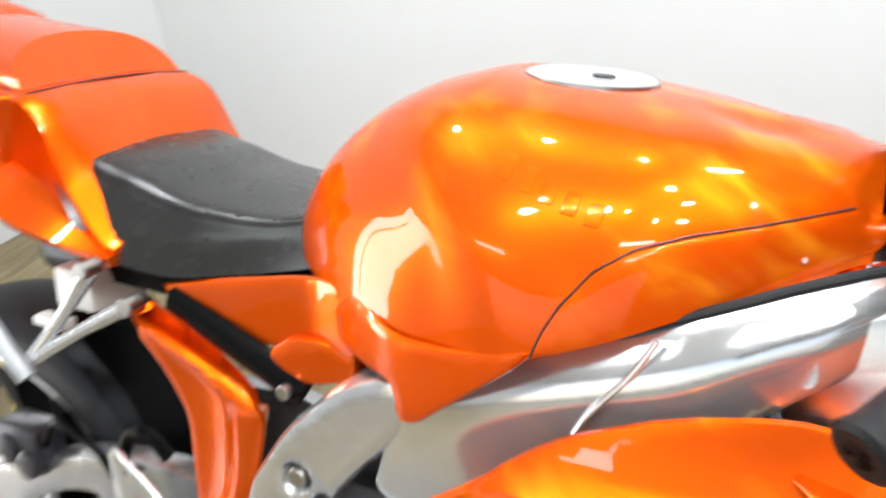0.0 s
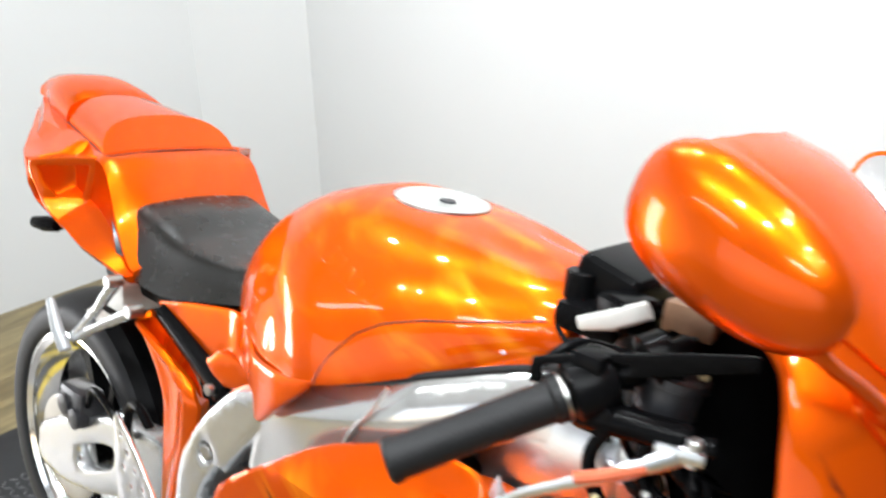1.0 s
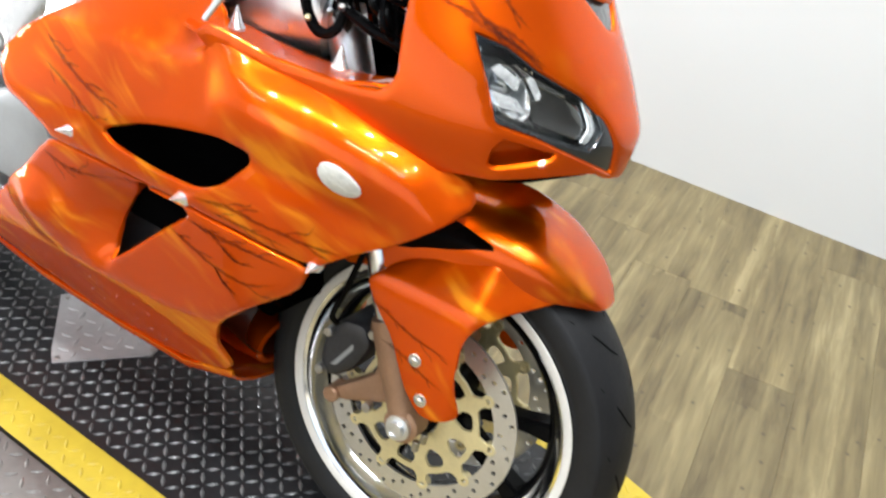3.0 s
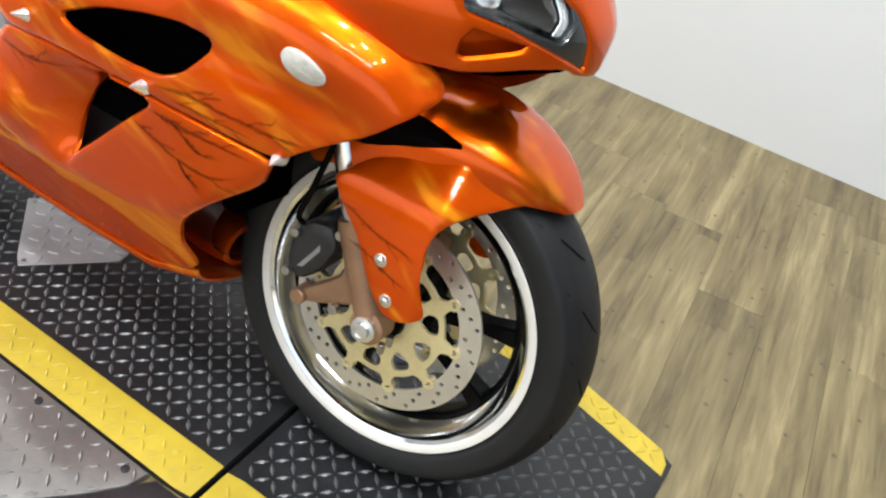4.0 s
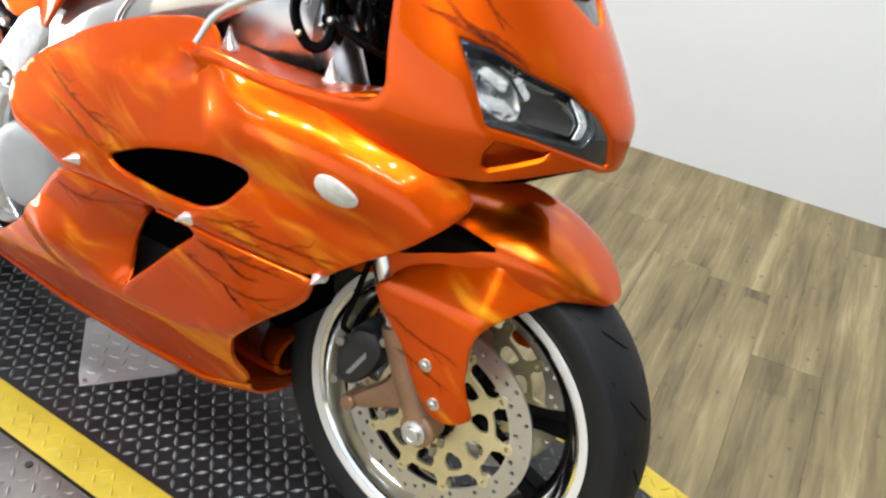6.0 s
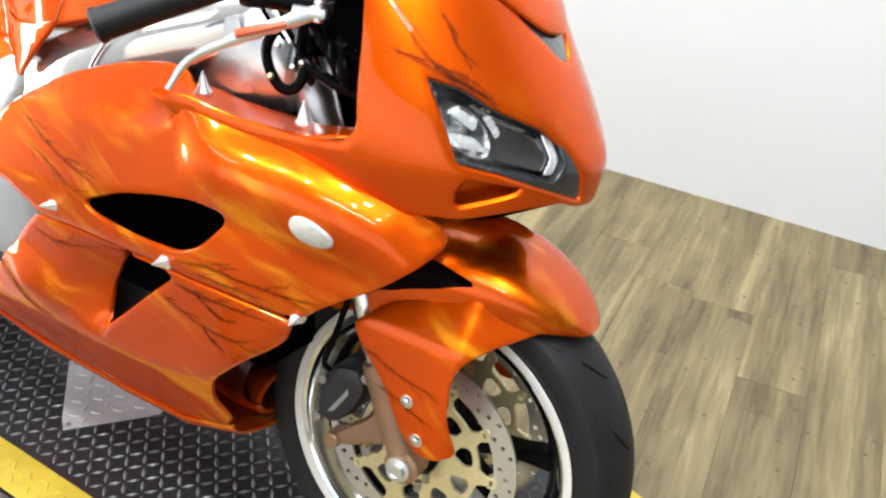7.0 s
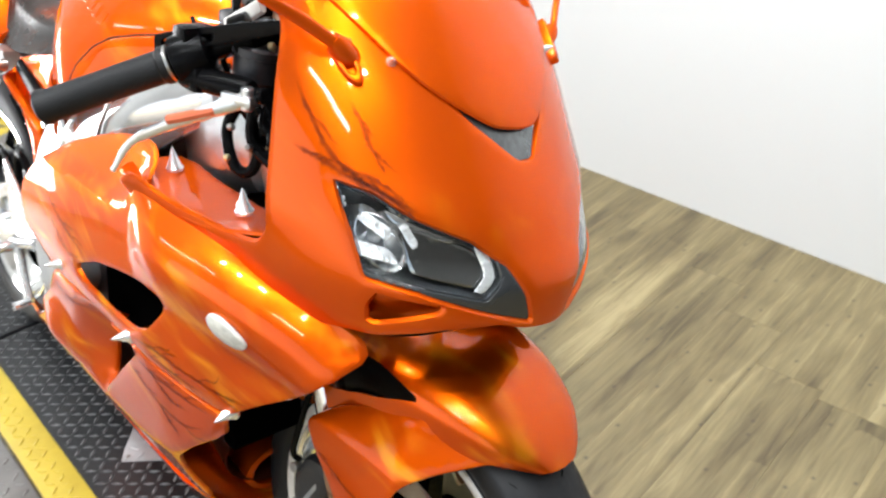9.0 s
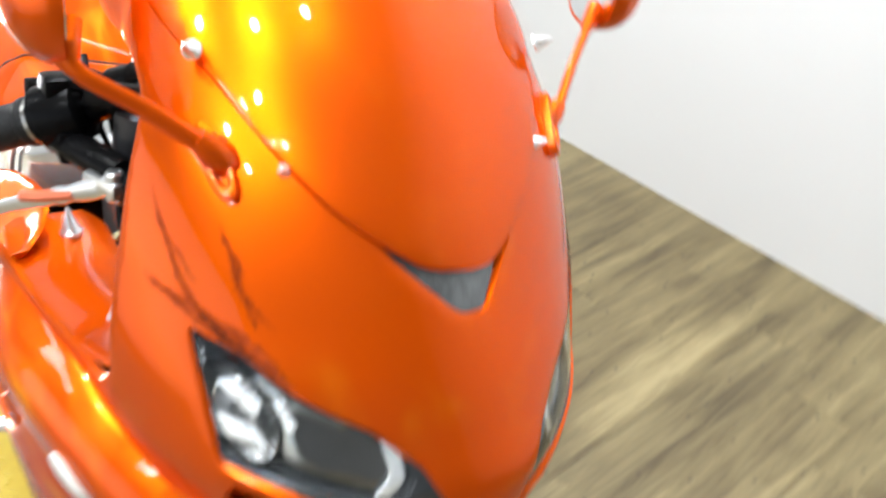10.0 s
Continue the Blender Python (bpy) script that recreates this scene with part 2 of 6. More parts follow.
def edge_distance(pts, polys):
    best = np.full(len(pts), 9.0)
    for poly in polys:
        a, d = poly, np.roll(poly, -1, 0) - poly
        u = np.clip(((pts[:, None] - a) * d).sum(2) / ((d * d).sum(1) + 1e-15), 0, 1)
        best = np.minimum(best, np.linalg.norm(a + u[..., None] * d - pts[:, None], axis=2).min(1))
    return best


def panel(outline, fn, step=0.014, thick=0.004, roll=0.006, holes=(), flip=False, drop=0.7):
    """A shell over the outline (with holes) of a plane, laid out by fn(u, v); its edges roll inwards."""
    polys = [resample(p, step * 0.7) for p in (outline, *holes)]
    main = polys[0]
    lo, hi = main.min(0), main.max(0)
    gx, gy = np.arange(lo[0], hi[0], step), np.arange(lo[1], hi[1], step * 0.87)
    grid = np.array([(x + (j % 2) * step / 2, y) for j, y in enumerate(gy) for x in gx])
    rings = []
    for p in polys:
        t = np.roll(p, -1, 0) - np.roll(p, 1, 0)
        n = np.c_[-t[:, 1], t[:, 0]] / (np.linalg.norm(t, axis=1)[:, None] + 1e-12)
        for d in (roll * 0.35, roll):
            rings += [p + n * d, p - n * d]
    cand = np.concatenate([*rings])

    def ok(q, gap):
        keep = inside(q, main) & (edge_distance(q, polys) > gap)
        for h in polys[1:]:
            keep &= ~inside(q, h)
        return q[keep]

    cand, grid = ok(cand, roll * 0.3), ok(grid, max(roll * 1.25, step * 0.4)) if len(grid) else cand[:0]
    pts = np.concatenate([*polys, cand, grid])
    edges, k = [], 0
    for p in polys:
        edges += [(k + i, k + (i + 1) % len(p)) for i in range(len(p))]
        k += len(p)
    v2, _, faces, *_ = delaunay_2d_cdt([Vector(q) for q in pts], edges, [], 0, 1e-6)
    v2 = np.array([tuple(q) for q in v2])
    mid = np.array([v2[list(f)].mean(0) for f in faces])
    keep = inside(mid, main)
    for h in polys[1:]:
        keep &= ~inside(mid, h)
    faces = [f for f, q in zip(faces, keep) if q]
    dist = edge_distance(v2, polys)
    bm = bmesh.new()
    top, low, e = [], [], 1e-4
    for (u, v), d in zip(v2, dist):
        p = Vector(fn(u, v))
        n = (Vector(fn(u + e, v)) - p).cross(Vector(fn(u, v + e)) - p)
        n = n.normalized() if n.length > 1e-16 else Vector((0, -1, 0))
        n = -n if flip else n
        k = 1 - min(d / roll, 1)
        top.append(bm.verts.new(p - n * (roll * drop * (1 - math.sqrt(max(0, 1 - k * k))))))
        low.append(bm.verts.new(p - n * max(thick, roll * drop + 0.001)))
    count = {}
    for f in faces:
        f = f[::-1] if flip else f
        bm.faces.new([top[i] for i in f])
        bm.faces.new([low[i] for i in f[::-1]])
        for a, b in zip(f, (*f[1:], f[0])):
            count[(a, b)] = 1
    for a, b in count:
        if (b, a) not in count:
            bm.faces.new([top[b], top[a], low[a], low[b]])
    return bm


def loft(sections, closed=True, caps=True):
    bm = bmesh.new()
    rows = [[bm.verts.new(p) for p in s] for s in sections]
    n = len(rows[0])
    for a, b in zip(rows, rows[1:]):
        for i in range(n if closed else n - 1):
            j = (i + 1) % n
            bm.faces.new([a[i], a[j], b[j], b[i]])
    if caps and closed:
        bm.faces.new(rows[0][::-1])
        bm.faces.new(rows[-1])
    bmesh.ops.recalc_face_normals(bm, faces=bm.faces)
    return bm


def lathe(profile, seg=64, at=(0, 0, 0), axis="y"):
    """Turns a closed profile of (radius, along) round an axis."""
    rows = []
    for i in range(seg):
        a = 2 * math.pi * i / seg
        c, s = math.cos(a), math.sin(a)
        rows.append([{"y": (r * c, h, r * s), "x": (h, r * c, r * s), "z": (r * c, r * s, h)}[axis] for r, h in profile])
    bm = loft(rows + [rows[0]], True, False)
    bmesh.ops.remove_doubles(bm, verts=bm.verts, dist=1e-6)
    bmesh.ops.translate(bm, verts=bm.verts, vec=at)
    bmesh.ops.recalc_face_normals(bm, faces=bm.faces)
    return bm


def tube(points, radius, seg=12, caps=True, flat=1.0):
    """A round bar along points; radius: one, or one a point."""
    pts = [Vector(p) for p in points]
    rad = radius if isinstance(radius, (list, tuple)) else [radius] * len(pts)
    rows, up = [], None
    for i, p in enumerate(pts):
        t = (pts[min(i + 1, len(pts) - 1)] - pts[max(i - 1, 0)]).normalized()
        if up is None:
            up = Vector((0, 0, 1)) if abs(t.z) < 0.9 else Vector((1, 0, 0))
        side = t.cross(up).normalized()
        up = side.cross(t).normalized()
        rows.append([p + (side * math.cos(a) * flat + up * math.sin(a)) * rad[i] for a in (2 * math.pi * k / seg for k in range(seg))])
    return loft(rows, True, caps)


def bent(points, n=24):
    """A smooth line through the points."""
    pts = [Vector(p) for p in points]
    pts = [pts[0] * 2 - pts[1], *pts, pts[-1] * 2 - pts[-2]]
    out = []
    m = len(pts) - 3
    for k in range(n + 1):
        s = min(k / n * m, m - 1e-6)
        i, t = int(s), s - int(s)
        a, b, c, d = pts[i:i + 4]
        out.append(0.5 * (2 * b + (c - a) * t + (2 * a - 5 * b + 4 * c - d) * t**2 + (3 * b - a - 3 * c + d) * t**3))
    return out


def block(size, at=(0, 0, 0), bevel=0.004, m=None, seg=2):
    bm = bmesh.new()
    bmesh.ops.create_cube(bm, size=1, matrix=Matrix.Diagonal((*size, 1)))
    if bevel:
        bmesh.ops.bevel(bm, geom=list(bm.edges), offset=bevel, segments=seg, affect="EDGES", profile=0.6)
    bmesh.ops.transform(bm, matrix=(m or Matrix()), verts=bm.verts)
    bmesh.ops.translate(bm, verts=bm.verts, vec=at)
    return bm


def spun(profile, a, b, seg=20):
    """A turned solid from a to b: profile of (radius, share of the way)."""
    a, b = Vector(a), Vector(b)
    bm = lathe([(r, h * (b - a).length) for r, h in profile], seg, axis="z")
    m = Matrix.Translation(a) @ (b - a).to_track_quat("Z", "Y").to_matrix().to_4x4()
    bmesh.ops.transform(bm, matrix=m, verts=bm.verts)
    bmesh.ops.recalc_face_normals(bm, faces=bm.faces)
    return bm


def rod(a, b, r, seg=14, r2=None, edge=0.06):
    r2 = r if r2 is None else r2
    return spun([(0.0, 0), (r * 0.85, 0), (r, edge), (r2, 1 - edge), (r2 * 0.85, 1), (0.0, 1)], a, b, seg)


def joined(*bms):
    out = bmesh.new()
    for b in bms:
        me = bpy.data.meshes.new("tmp")
        b.to_mesh(me)
        out.from_mesh(me)
        bpy.data.meshes.remove(me)
        b.free()
    return out


def moved(bm, m):
    bmesh.ops.transform(bm, matrix=m, verts=bm.verts)
    return bm


def mirrored(bm):
    """The same for the other side of the bike."""
    out = bm.copy()
    for v in out.verts:
        v.co.y = -v.co.y
    bmesh.ops.reverse_faces(out, faces=out.faces)
    return out


def part(name, bm, material, parent=None, label="", smooth=35):
    me = bpy.data.meshes.new(name)
    bm.to_mesh(me)
    bm.free()
    me.materials.append(material)
    ob = new(name, me)
    if smooth:
        me.shade_smooth()
        me.set_sharp_from_angle(angle=radians(smooth))
    if parent:
        ob.parent = parent
    if label:
        tagged(ob, label)
    return ob


def slab(outline, y, thick, roll=0.006, holes=(), step=0.02, lean=0.0, turn=0.0, mid=(0, 0)):
    """A thick plate seen from the bike's right side: outline in x, z; it may lean over z and turn over x."""
    def fn(u, v):
        return (u, y + lean * (v - mid[1]) + turn * (u - mid[0]), v)
    return panel(outline, fn, step, thick, roll, holes)


def stroke(points, fn, parent, width=0.0045, flip=False, seed=1, branches=4):
    """An airbrushed tapering vine with side shoots, a soft-edged ribbon laid on the surface fn(u, v)."""
    rng = random.Random(seed)
    verts, faces, density = [], [], []
    e, lift = 1e-4, 0.0006

    def on(q):
        p = Vector(fn(q.x, q.y))
        n = (Vector(fn(q.x + e, q.y)) - p).cross(Vector(fn(q.x, q.y + e)) - p).normalized()
        return p + (-n if flip else n) * lift

    def ribbon(line, wide, strong):
        n = len(line) - 1
        k = len(verts)
        for i, q in enumerate(line):
            t = (line[min(i + 1, n)] - line[max(i - 1, 0)]).normalized()
            side = Vector((-t.y, t.x, 0))
            f = i / n
            w = wide * (0.25 + 0.75 * math.sin(math.pi * min(1, 0.1 + f * 0.9))) * (0.6 + 0.8 * rng.random())
            d = strong * min(1, 6 * f + 0.2) * min(1, 5 * (1 - f)) * (0.65 + 0.35 * rng.random())
            for off, share in ((-1.6, 0), (-0.45, 0.8), (0, 1), (0.45, 0.8), (1.6, 0)):
                verts.append(on(q + side * w * off))
                density.append(d * share)
        for i in range(n):
            faces.extend((k + 5 * i + j, k + 5 * i + j + 1, k + 5 * i + j + 6, k + 5 * i + j + 5) for j in range(4))

    line = bent([(u, v, 0) for u, v in points], 36)
    for i in range(1, 36):
        line[i] = line[i] + Vector((rng.uniform(-1, 1), rng.uniform(-1, 1), 0)) * width * 0.18
    ribbon(line, width * 0.55, 1.0)
    total = sum((b - a).length for a, b in zip(line, line[1:]))
    for b in range(branches):
        i = int(36 * (0.12 + 0.76 * (b + rng.random() * 0.7) / branches))
        t = (line[i + 1] - line[i]).normalized()
        side = Vector((-t.y, t.x, 0)) * (1 if rng.random() < 0.5 else -1)
        reach = total * rng.uniform(0.10, 0.24)
        shoot = bent([line[i], line[i] + t * reach * 0.4 + side * reach * 0.25, line[i] + t * reach * 0.8 + side * reach * 0.35, line[i] + t * reach + side * reach * rng.uniform(0.4, 0.8)], 10)
        ribbon(shoot, width * 0.32, 0.85)
    me = bpy.data.meshes.new("painted_stroke")
    me.from_pydata(verts, [], faces)
    me.attributes.new("spray", "FLOAT", "POINT").data.foreach_set("value", density)
    me.materials.append(AIRBRUSH)
    ob = new("painted_stroke", me)
    ob.parent = parent
    return ob


# ---- setting ----
X0, X1, Y0, Y1, FLOOR, CEIL = ROOM


def wall_paint(name, colour):
    m, nt, p, nodes, links = mat_nodes(name)
    v = coords(nt)
    n = noise_tex(nt, v, 0.9, 4)
    fine = noise_tex(nt, v, 140, 3)
    links.new(ramp(nt, n, [(0.3, tuple(c * 0.965 for c in colour)), (0.7, colour)]), p.inputs["Base Color"])
    p.inputs["Roughness"].default_value = 0.55
    bump(nt, p, fine, 0.12, 0.002)
    return m


def plank_material():
    m, nt, p, nodes, links = mat_nodes("vinyl_plank")
    info = nodes.new("ShaderNodeObjectInfo")
    v = coords(nt, (1, 1, 1))
    off = nodes.new("ShaderNodeVectorMath")
    off.operation = "MULTIPLY_ADD"
    comb = nodes.new("ShaderNodeCombineXYZ")
    for i in range(3):
        links.new(info.outputs["Random"], comb.inputs[i])
    off.inputs[1].default_value = (7, 13, 3)
    links.new(comb.outputs[0], off.inputs[0])
    links.new(v, off.inputs[2])
    st = nodes.new("ShaderNodeMapping")
    st.inputs["Scale"].default_value = (60, 5, 1)
    links.new(off.outputs[0], st.inputs["Vector"])
    grain = noise_tex(nt, st.outputs["Vector"], 1.0, 6, 0.62, 0.8)
    st2 = nodes.new("ShaderNodeMapping")
    st2.inputs["Scale"].default_value = (20, 1.7, 1)
    links.new(off.outputs[0], st2.inputs["Vector"])
    wide = noise_tex(nt, st2.outputs["Vector"], 1.0, 3, 0.5, 0.5)
    jag = nodes.new("ShaderNodeTexNoise")
    jag.inputs["Scale"].default_value = 22.0
    links.new(off.outputs[0], jag.inputs["Vector"])
    shift = nodes.new("ShaderNodeVectorMath")
    shift.operation = "MULTIPLY_ADD"
    shift.inputs[1].default_value = (0.014, 0.09, 0.0)
    links.new(jag.outputs["Color"], shift.inputs[0])
    links.new(off.outputs[0], shift.inputs[2])
    turn = nodes.new("ShaderNodeMapping")
    turn.inputs["Rotation"].default_value = (0, 0, radians(90))
    links.new(shift.outputs[0], turn.inputs["Vector"])
    strips = nodes.new("ShaderNodeTexBrick")
    for k, value in (("Scale", 1.0), ("Mortar Size", 0.0), ("Brick Width", 0.72), ("Row Height", 0.058), ("Color1", (0, 0, 0, 1)), ("Color2", (1, 1, 1, 1))):
        strips.inputs[k].default_value = value
    strips.offset, strips.squash = 0.37, 1.0
    links.new(turn.outputs["Vector"], strips.inputs["Vector"])
    cloud = noise_tex(nt, off.outputs[0], 3.0, 3)
    f = maths(nt, "ADD", maths(nt, "MULTIPLY", grain, 0.34), maths(nt, "MULTIPLY", wide, 0.40))
    f = maths(nt, "ADD", f, maths(nt, "MULTIPLY", strips.outputs["Color"], 0.085))
    f = maths(nt, "ADD", f, maths(nt, "MULTIPLY", cloud, 0.22))
    col = ramp(nt, f, [(0.39, (0.080, 0.060, 0.030)), (0.49, (0.150, 0.117, 0.058)), (0.58, (0.210, 0.169, 0.086)), (0.68, (0.320, 0.262, 0.142))])
    tint = ramp(nt, info.outputs["Random"], [(0.0, (0.96, 0.945, 0.91)), (1.0, (1.05, 1.02, 0.96))])
    mul = nodes.new("ShaderNodeMix")
    mul.data_type, mul.blend_type = "RGBA", "MULTIPLY"
    mul.inputs[0].default_value = 1.0
    links.new(col, mul.inputs[6])
    links.new(tint, mul.inputs[7])
    knots = nodes.new("ShaderNodeTexVoronoi")
    knots.voronoi_dimensions = "2D"
    knots.inputs["Scale"].default_value = 8.5
    links.new(off.outputs[0], knots.inputs["Vector"])
    spot = ramp(nt, knots.outputs["Distance"], [(0.0, (1, 1, 1)), (0.028, (0.6, 0.6, 0.6)), (0.055, (0, 0, 0))])
    links.new(mix(nt, maths(nt, "MULTIPLY", spot, 0.85), mul.outputs[2], (0.06, 0.045, 0.03)), p.inputs["Base Color"])
    links.new(maths(nt, "ADD", maths(nt, "MULTIPLY", grain, 0.2), 0.30), p.inputs["Roughness"])
    bump(nt, p, grain, 0.15, 0.002)
    return m


WALL = wall_paint("white_wall_paint", (0.66, 0.665, 0.665))
CEILING = wall_paint("ceiling_paint", (0.55, 0.55, 0.54))
# dark grey chosen for the unseen walls to hold back bounced fill
WALL_GREY = wall_paint("grey_wall_paint", (0.12, 0.119, 0.117))
PLANK = plank_material()
JOINT = plain("floor_joint", (0.14, 0.108, 0.058), 0.7)


def box_between(a, b, bevel=0.0):
    a, b = Vector(a), Vector(b)
    return block(tuple(b - a), (a + b) / 2, bevel)


floor = tagged(part("floor", box_between((X0 - 0.1, Y0 - 0.1, FLOOR - 0.12), (X1 + 0.1, Y1 + 0.1, FLOOR - 0.003)), JOINT, smooth=0),
               "weathered light oak vinyl plank floor", "floor", kind="structure")
tagged(part("ceiling", box_between((X0 - 0.1, Y0 - 0.1, CEIL), (X1 + 0.1, Y1 + 0.1, CEIL + 0.1)), CEILING, smooth=0), "plain white painted ceiling", "ceiling", kind="structure")
tagged(part("wall_north", box_between((X0 - 0.1, Y1, FLOOR - 0.1), (X1 + 0.1, Y1 + 0.12, CEIL)), WALL, smooth=0), "smooth white painted wall beside the motorcycle", "wall", kind="structure")
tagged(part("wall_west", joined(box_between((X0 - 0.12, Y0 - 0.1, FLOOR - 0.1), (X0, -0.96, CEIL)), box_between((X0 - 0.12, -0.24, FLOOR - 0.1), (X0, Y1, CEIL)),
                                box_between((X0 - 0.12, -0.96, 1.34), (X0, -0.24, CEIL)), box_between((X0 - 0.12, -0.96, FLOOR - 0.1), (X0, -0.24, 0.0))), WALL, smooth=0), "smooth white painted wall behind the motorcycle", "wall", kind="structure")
tagged(part("wall_east", box_between((X1, Y0, FLOOR - 0.1), (X1 + 0.12, Y1, CEIL)), WALL_GREY, smooth=0), "unseen wall darkened to cut the bounce light", "wall", kind="structure")
tagged(part("wall_corner", loft([[(X0, 1.478, z), (-1.1, Y1, z), (-1.1, Y1 + 0.05, z), (X0 - 0.05, Y1 + 0.05, z), (X0 - 0.05, 1.478, z)] for z in (FLOOR, CEIL)]), WALL, smooth=0),
       "white boxed-in corner between two walls", "wall", kind="structure")
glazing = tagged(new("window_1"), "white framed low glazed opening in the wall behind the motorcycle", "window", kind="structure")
# unseen wall, its opening made up to hold the fill lamp
tagged(part("wall_south", joined(box_between((X0, Y0 - 0.12, FLOOR - 0.1), (-1.27, Y0, CEIL)), box_between((5.08, Y0 - 0.12, FLOOR - 0.1), (X1, Y0, CEIL)),
                                 box_between((-1.27, Y0 - 0.12, 2.75), (5.08, Y0, CEIL)), box_between((-1.27, Y0 - 0.12, FLOOR - 0.1), (5.08, Y0, 0.10))), WALL_GREY, smooth=0),
       "unseen wall with a wide opening for the added fill lamp", "wall", kind="structure")

POSTER = plain("dark_poster_print", (0.045, 0.022, 0.012), 0.4, 0, 0.05, 9, 0.8)
poster = tagged(part("poster", box_between((X0 + 0.001, 0.02, 0.075), (X0 + 0.012, 0.515, 0.52), 0.002), plain("dark_frame", (0.012, 0.009, 0.008), 0.35), smooth=0), "dark framed poster hanging low on the white wall", "poster")
part("print", box_between((X0 + 0.0125, 0.045, 0.10), (X0 + 0.0135, 0.49, 0.495)), POSTER, poster, "dark brown print", smooth=0)
FRAME_PAINT = plain("window_frame_paint", (0.7, 0.7, 0.69), 0.4, 0, 0.05, 80, 0.05)
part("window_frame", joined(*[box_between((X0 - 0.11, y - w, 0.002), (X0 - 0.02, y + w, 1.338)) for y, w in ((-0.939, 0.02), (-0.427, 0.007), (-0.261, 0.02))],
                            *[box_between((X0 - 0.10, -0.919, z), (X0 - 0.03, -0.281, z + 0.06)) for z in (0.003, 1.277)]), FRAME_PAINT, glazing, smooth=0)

# planks of the floor, laid across the bike
PW, PL = 0.152, 1.22
plank_mesh = bpy.data.meshes.new("plank")
bm = block((PW - 0.0003, PL - 0.0003, 0.004), (0, 0, 0), 0.0004, seg=1)
bm.to_mesh(plank_mesh)
bm.free()
plank_mesh.materials.append(PLANK)
rng = random.Random(4)
rest = bmesh.new()
LAY = Matrix.Translation((2.0, 0.9, 0)) @ Matrix.Rotation(radians(5.5), 4, "Z")
for i in range(-26, 24):
    start = -5.2 - rng.random() * PL
    for j in range(8):
        at = LAY @ Vector((i * PW, start + j * PL, FLOOR - 0.002))
        ends = [LAY @ Vector((i * PW + a * PW / 2, start + (j + b) * PL, 0)) for a in (-1, 1) for b in (-0.5, 0.5)]
        within = [X0 < e.x < X1 and Y0 < e.y < Y1 for e in ends]
        if all(within) and at.y > -0.5 and at.x < 3.4:
            ob = new("plank", plank_mesh)
            ob.location, ob.rotation_euler, ob.parent = at, (0, 0, radians(5.5)), floor
        elif any(X0 - 0.3 < e.x < X1 + 0.3 and Y0 - 0.3 < e.y < Y1 + 0.3 for e in ends):
            bmesh.ops.create_cube(rest, size=1, matrix=Matrix.Translation(at) @ Matrix.Rotation(radians(5.5), 4, "Z") @ Matrix.Diagonal((PW - 0.0003, PL - 0.0003, 0.004, 1)))
for co, no in (((X0, 0, 0), (-1, 0, 0)), ((X1, 0, 0), (1, 0, 0)), ((0, Y0, 0), (0, -1, 0)), ((0, Y1, 0), (0, 1, 0))):
    bmesh.ops.bisect_plane(rest, geom=[*rest.verts, *rest.edges, *rest.faces], plane_co=co, plane_no=no, clear_outer=True)
bmesh.ops.transform(rest, matrix=LAY.inverted(), verts=rest.verts)
planks = tagged(part("planks", rest, PLANK, floor, smooth=0), kind="stuff")
planks.matrix_world = LAY
# ---- lift platform ----
TREAD = plain("black_tread_plate", (0.015, 0.0155, 0.017), 0.32, 0.0, 0.2, 120, 0.35, spec=0.4)
TREAD_ALU = plain("aluminium_tread_plate", (0.20, 0.190, 0.180), 0.45, 0.6, 0.25, 60, 0.2)
TREAD_WORN = plain("worn_tread_lugs", (0.10, 0.101, 0.103), 0.28, 0.2, 0.2, 90, 0.5)
YELLOW = plain("worn_yellow_paint", (0.50, 0.365, 0.032), 0.45, 0.0, 0.15, 40, 0.16)
PX0, PX1, PY0, PY1 = -0.62, 1.885, -0.03, 0.618


def lug(length=0.0185, width=0.0056, high=0.0022):
    """One raised lozenge of a tread plate, along x."""
    return [(-length / 2, 0, 0), (0, -width / 2, 0), (length / 2, 0, 0), (0, width / 2, 0), (-length * 0.27, 0, high), (length * 0.27, 0, high)]


LUG_FACES = [(0, 1, 4), (1, 5, 4), (1, 2, 5), (2, 3, 5), (3, 4, 5), (3, 0, 4)]


def lugs(keep, x0, x1, y0, y1, pitch, z, turn=45.0, big=1.0):
    verts, faces = [], []
    shape = lug(0.0185 * big, 0.0056 * big)
    nx, ny = int((x1 - x0) / pitch), int((y1 - y0) / pitch)
    for i in range(nx + 1):
        for j in range(ny + 1):
            x, y = x0 + i * pitch, y0 + j * pitch
            if not keep(x, y):
                continue
            a = radians(turn + (90 if (i + j) % 2 else 0))
            c, s = math.cos(a), math.sin(a)
            k = len(verts)
            verts += [(x + px * c - py * s, y + px * s + py * c, z + pz) for px, py, pz in shape]
            faces += [tuple(k + q for q in f) for f in LUG_FACES]
    me = bpy.data.meshes.new("lugs")
    me.from_pydata(verts, [], faces)
    out = bmesh.new()
    out.from_mesh(me)
    bpy.data.meshes.remove(me)
    return out


def far_edge(x):
    return PY1 if x < 1.64 else PY1 - (x - 1.64) * 0.25


lift = tagged(new("lift_platform"), "black steel tread plate lift platform with yellow border stripes", "lift platform", kind="structure")
deck_out = [(PX0, PY0), (PX1 - 0.02, PY0), (PX1, 0.02), (PX1, far_edge(PX1) - 0.01), (PX1 - 0.015, far_edge(PX1)), (1.64, PY1), (PX0, PY1)]


def on_deck(z):
    return lambda u, v: (u, v, z)


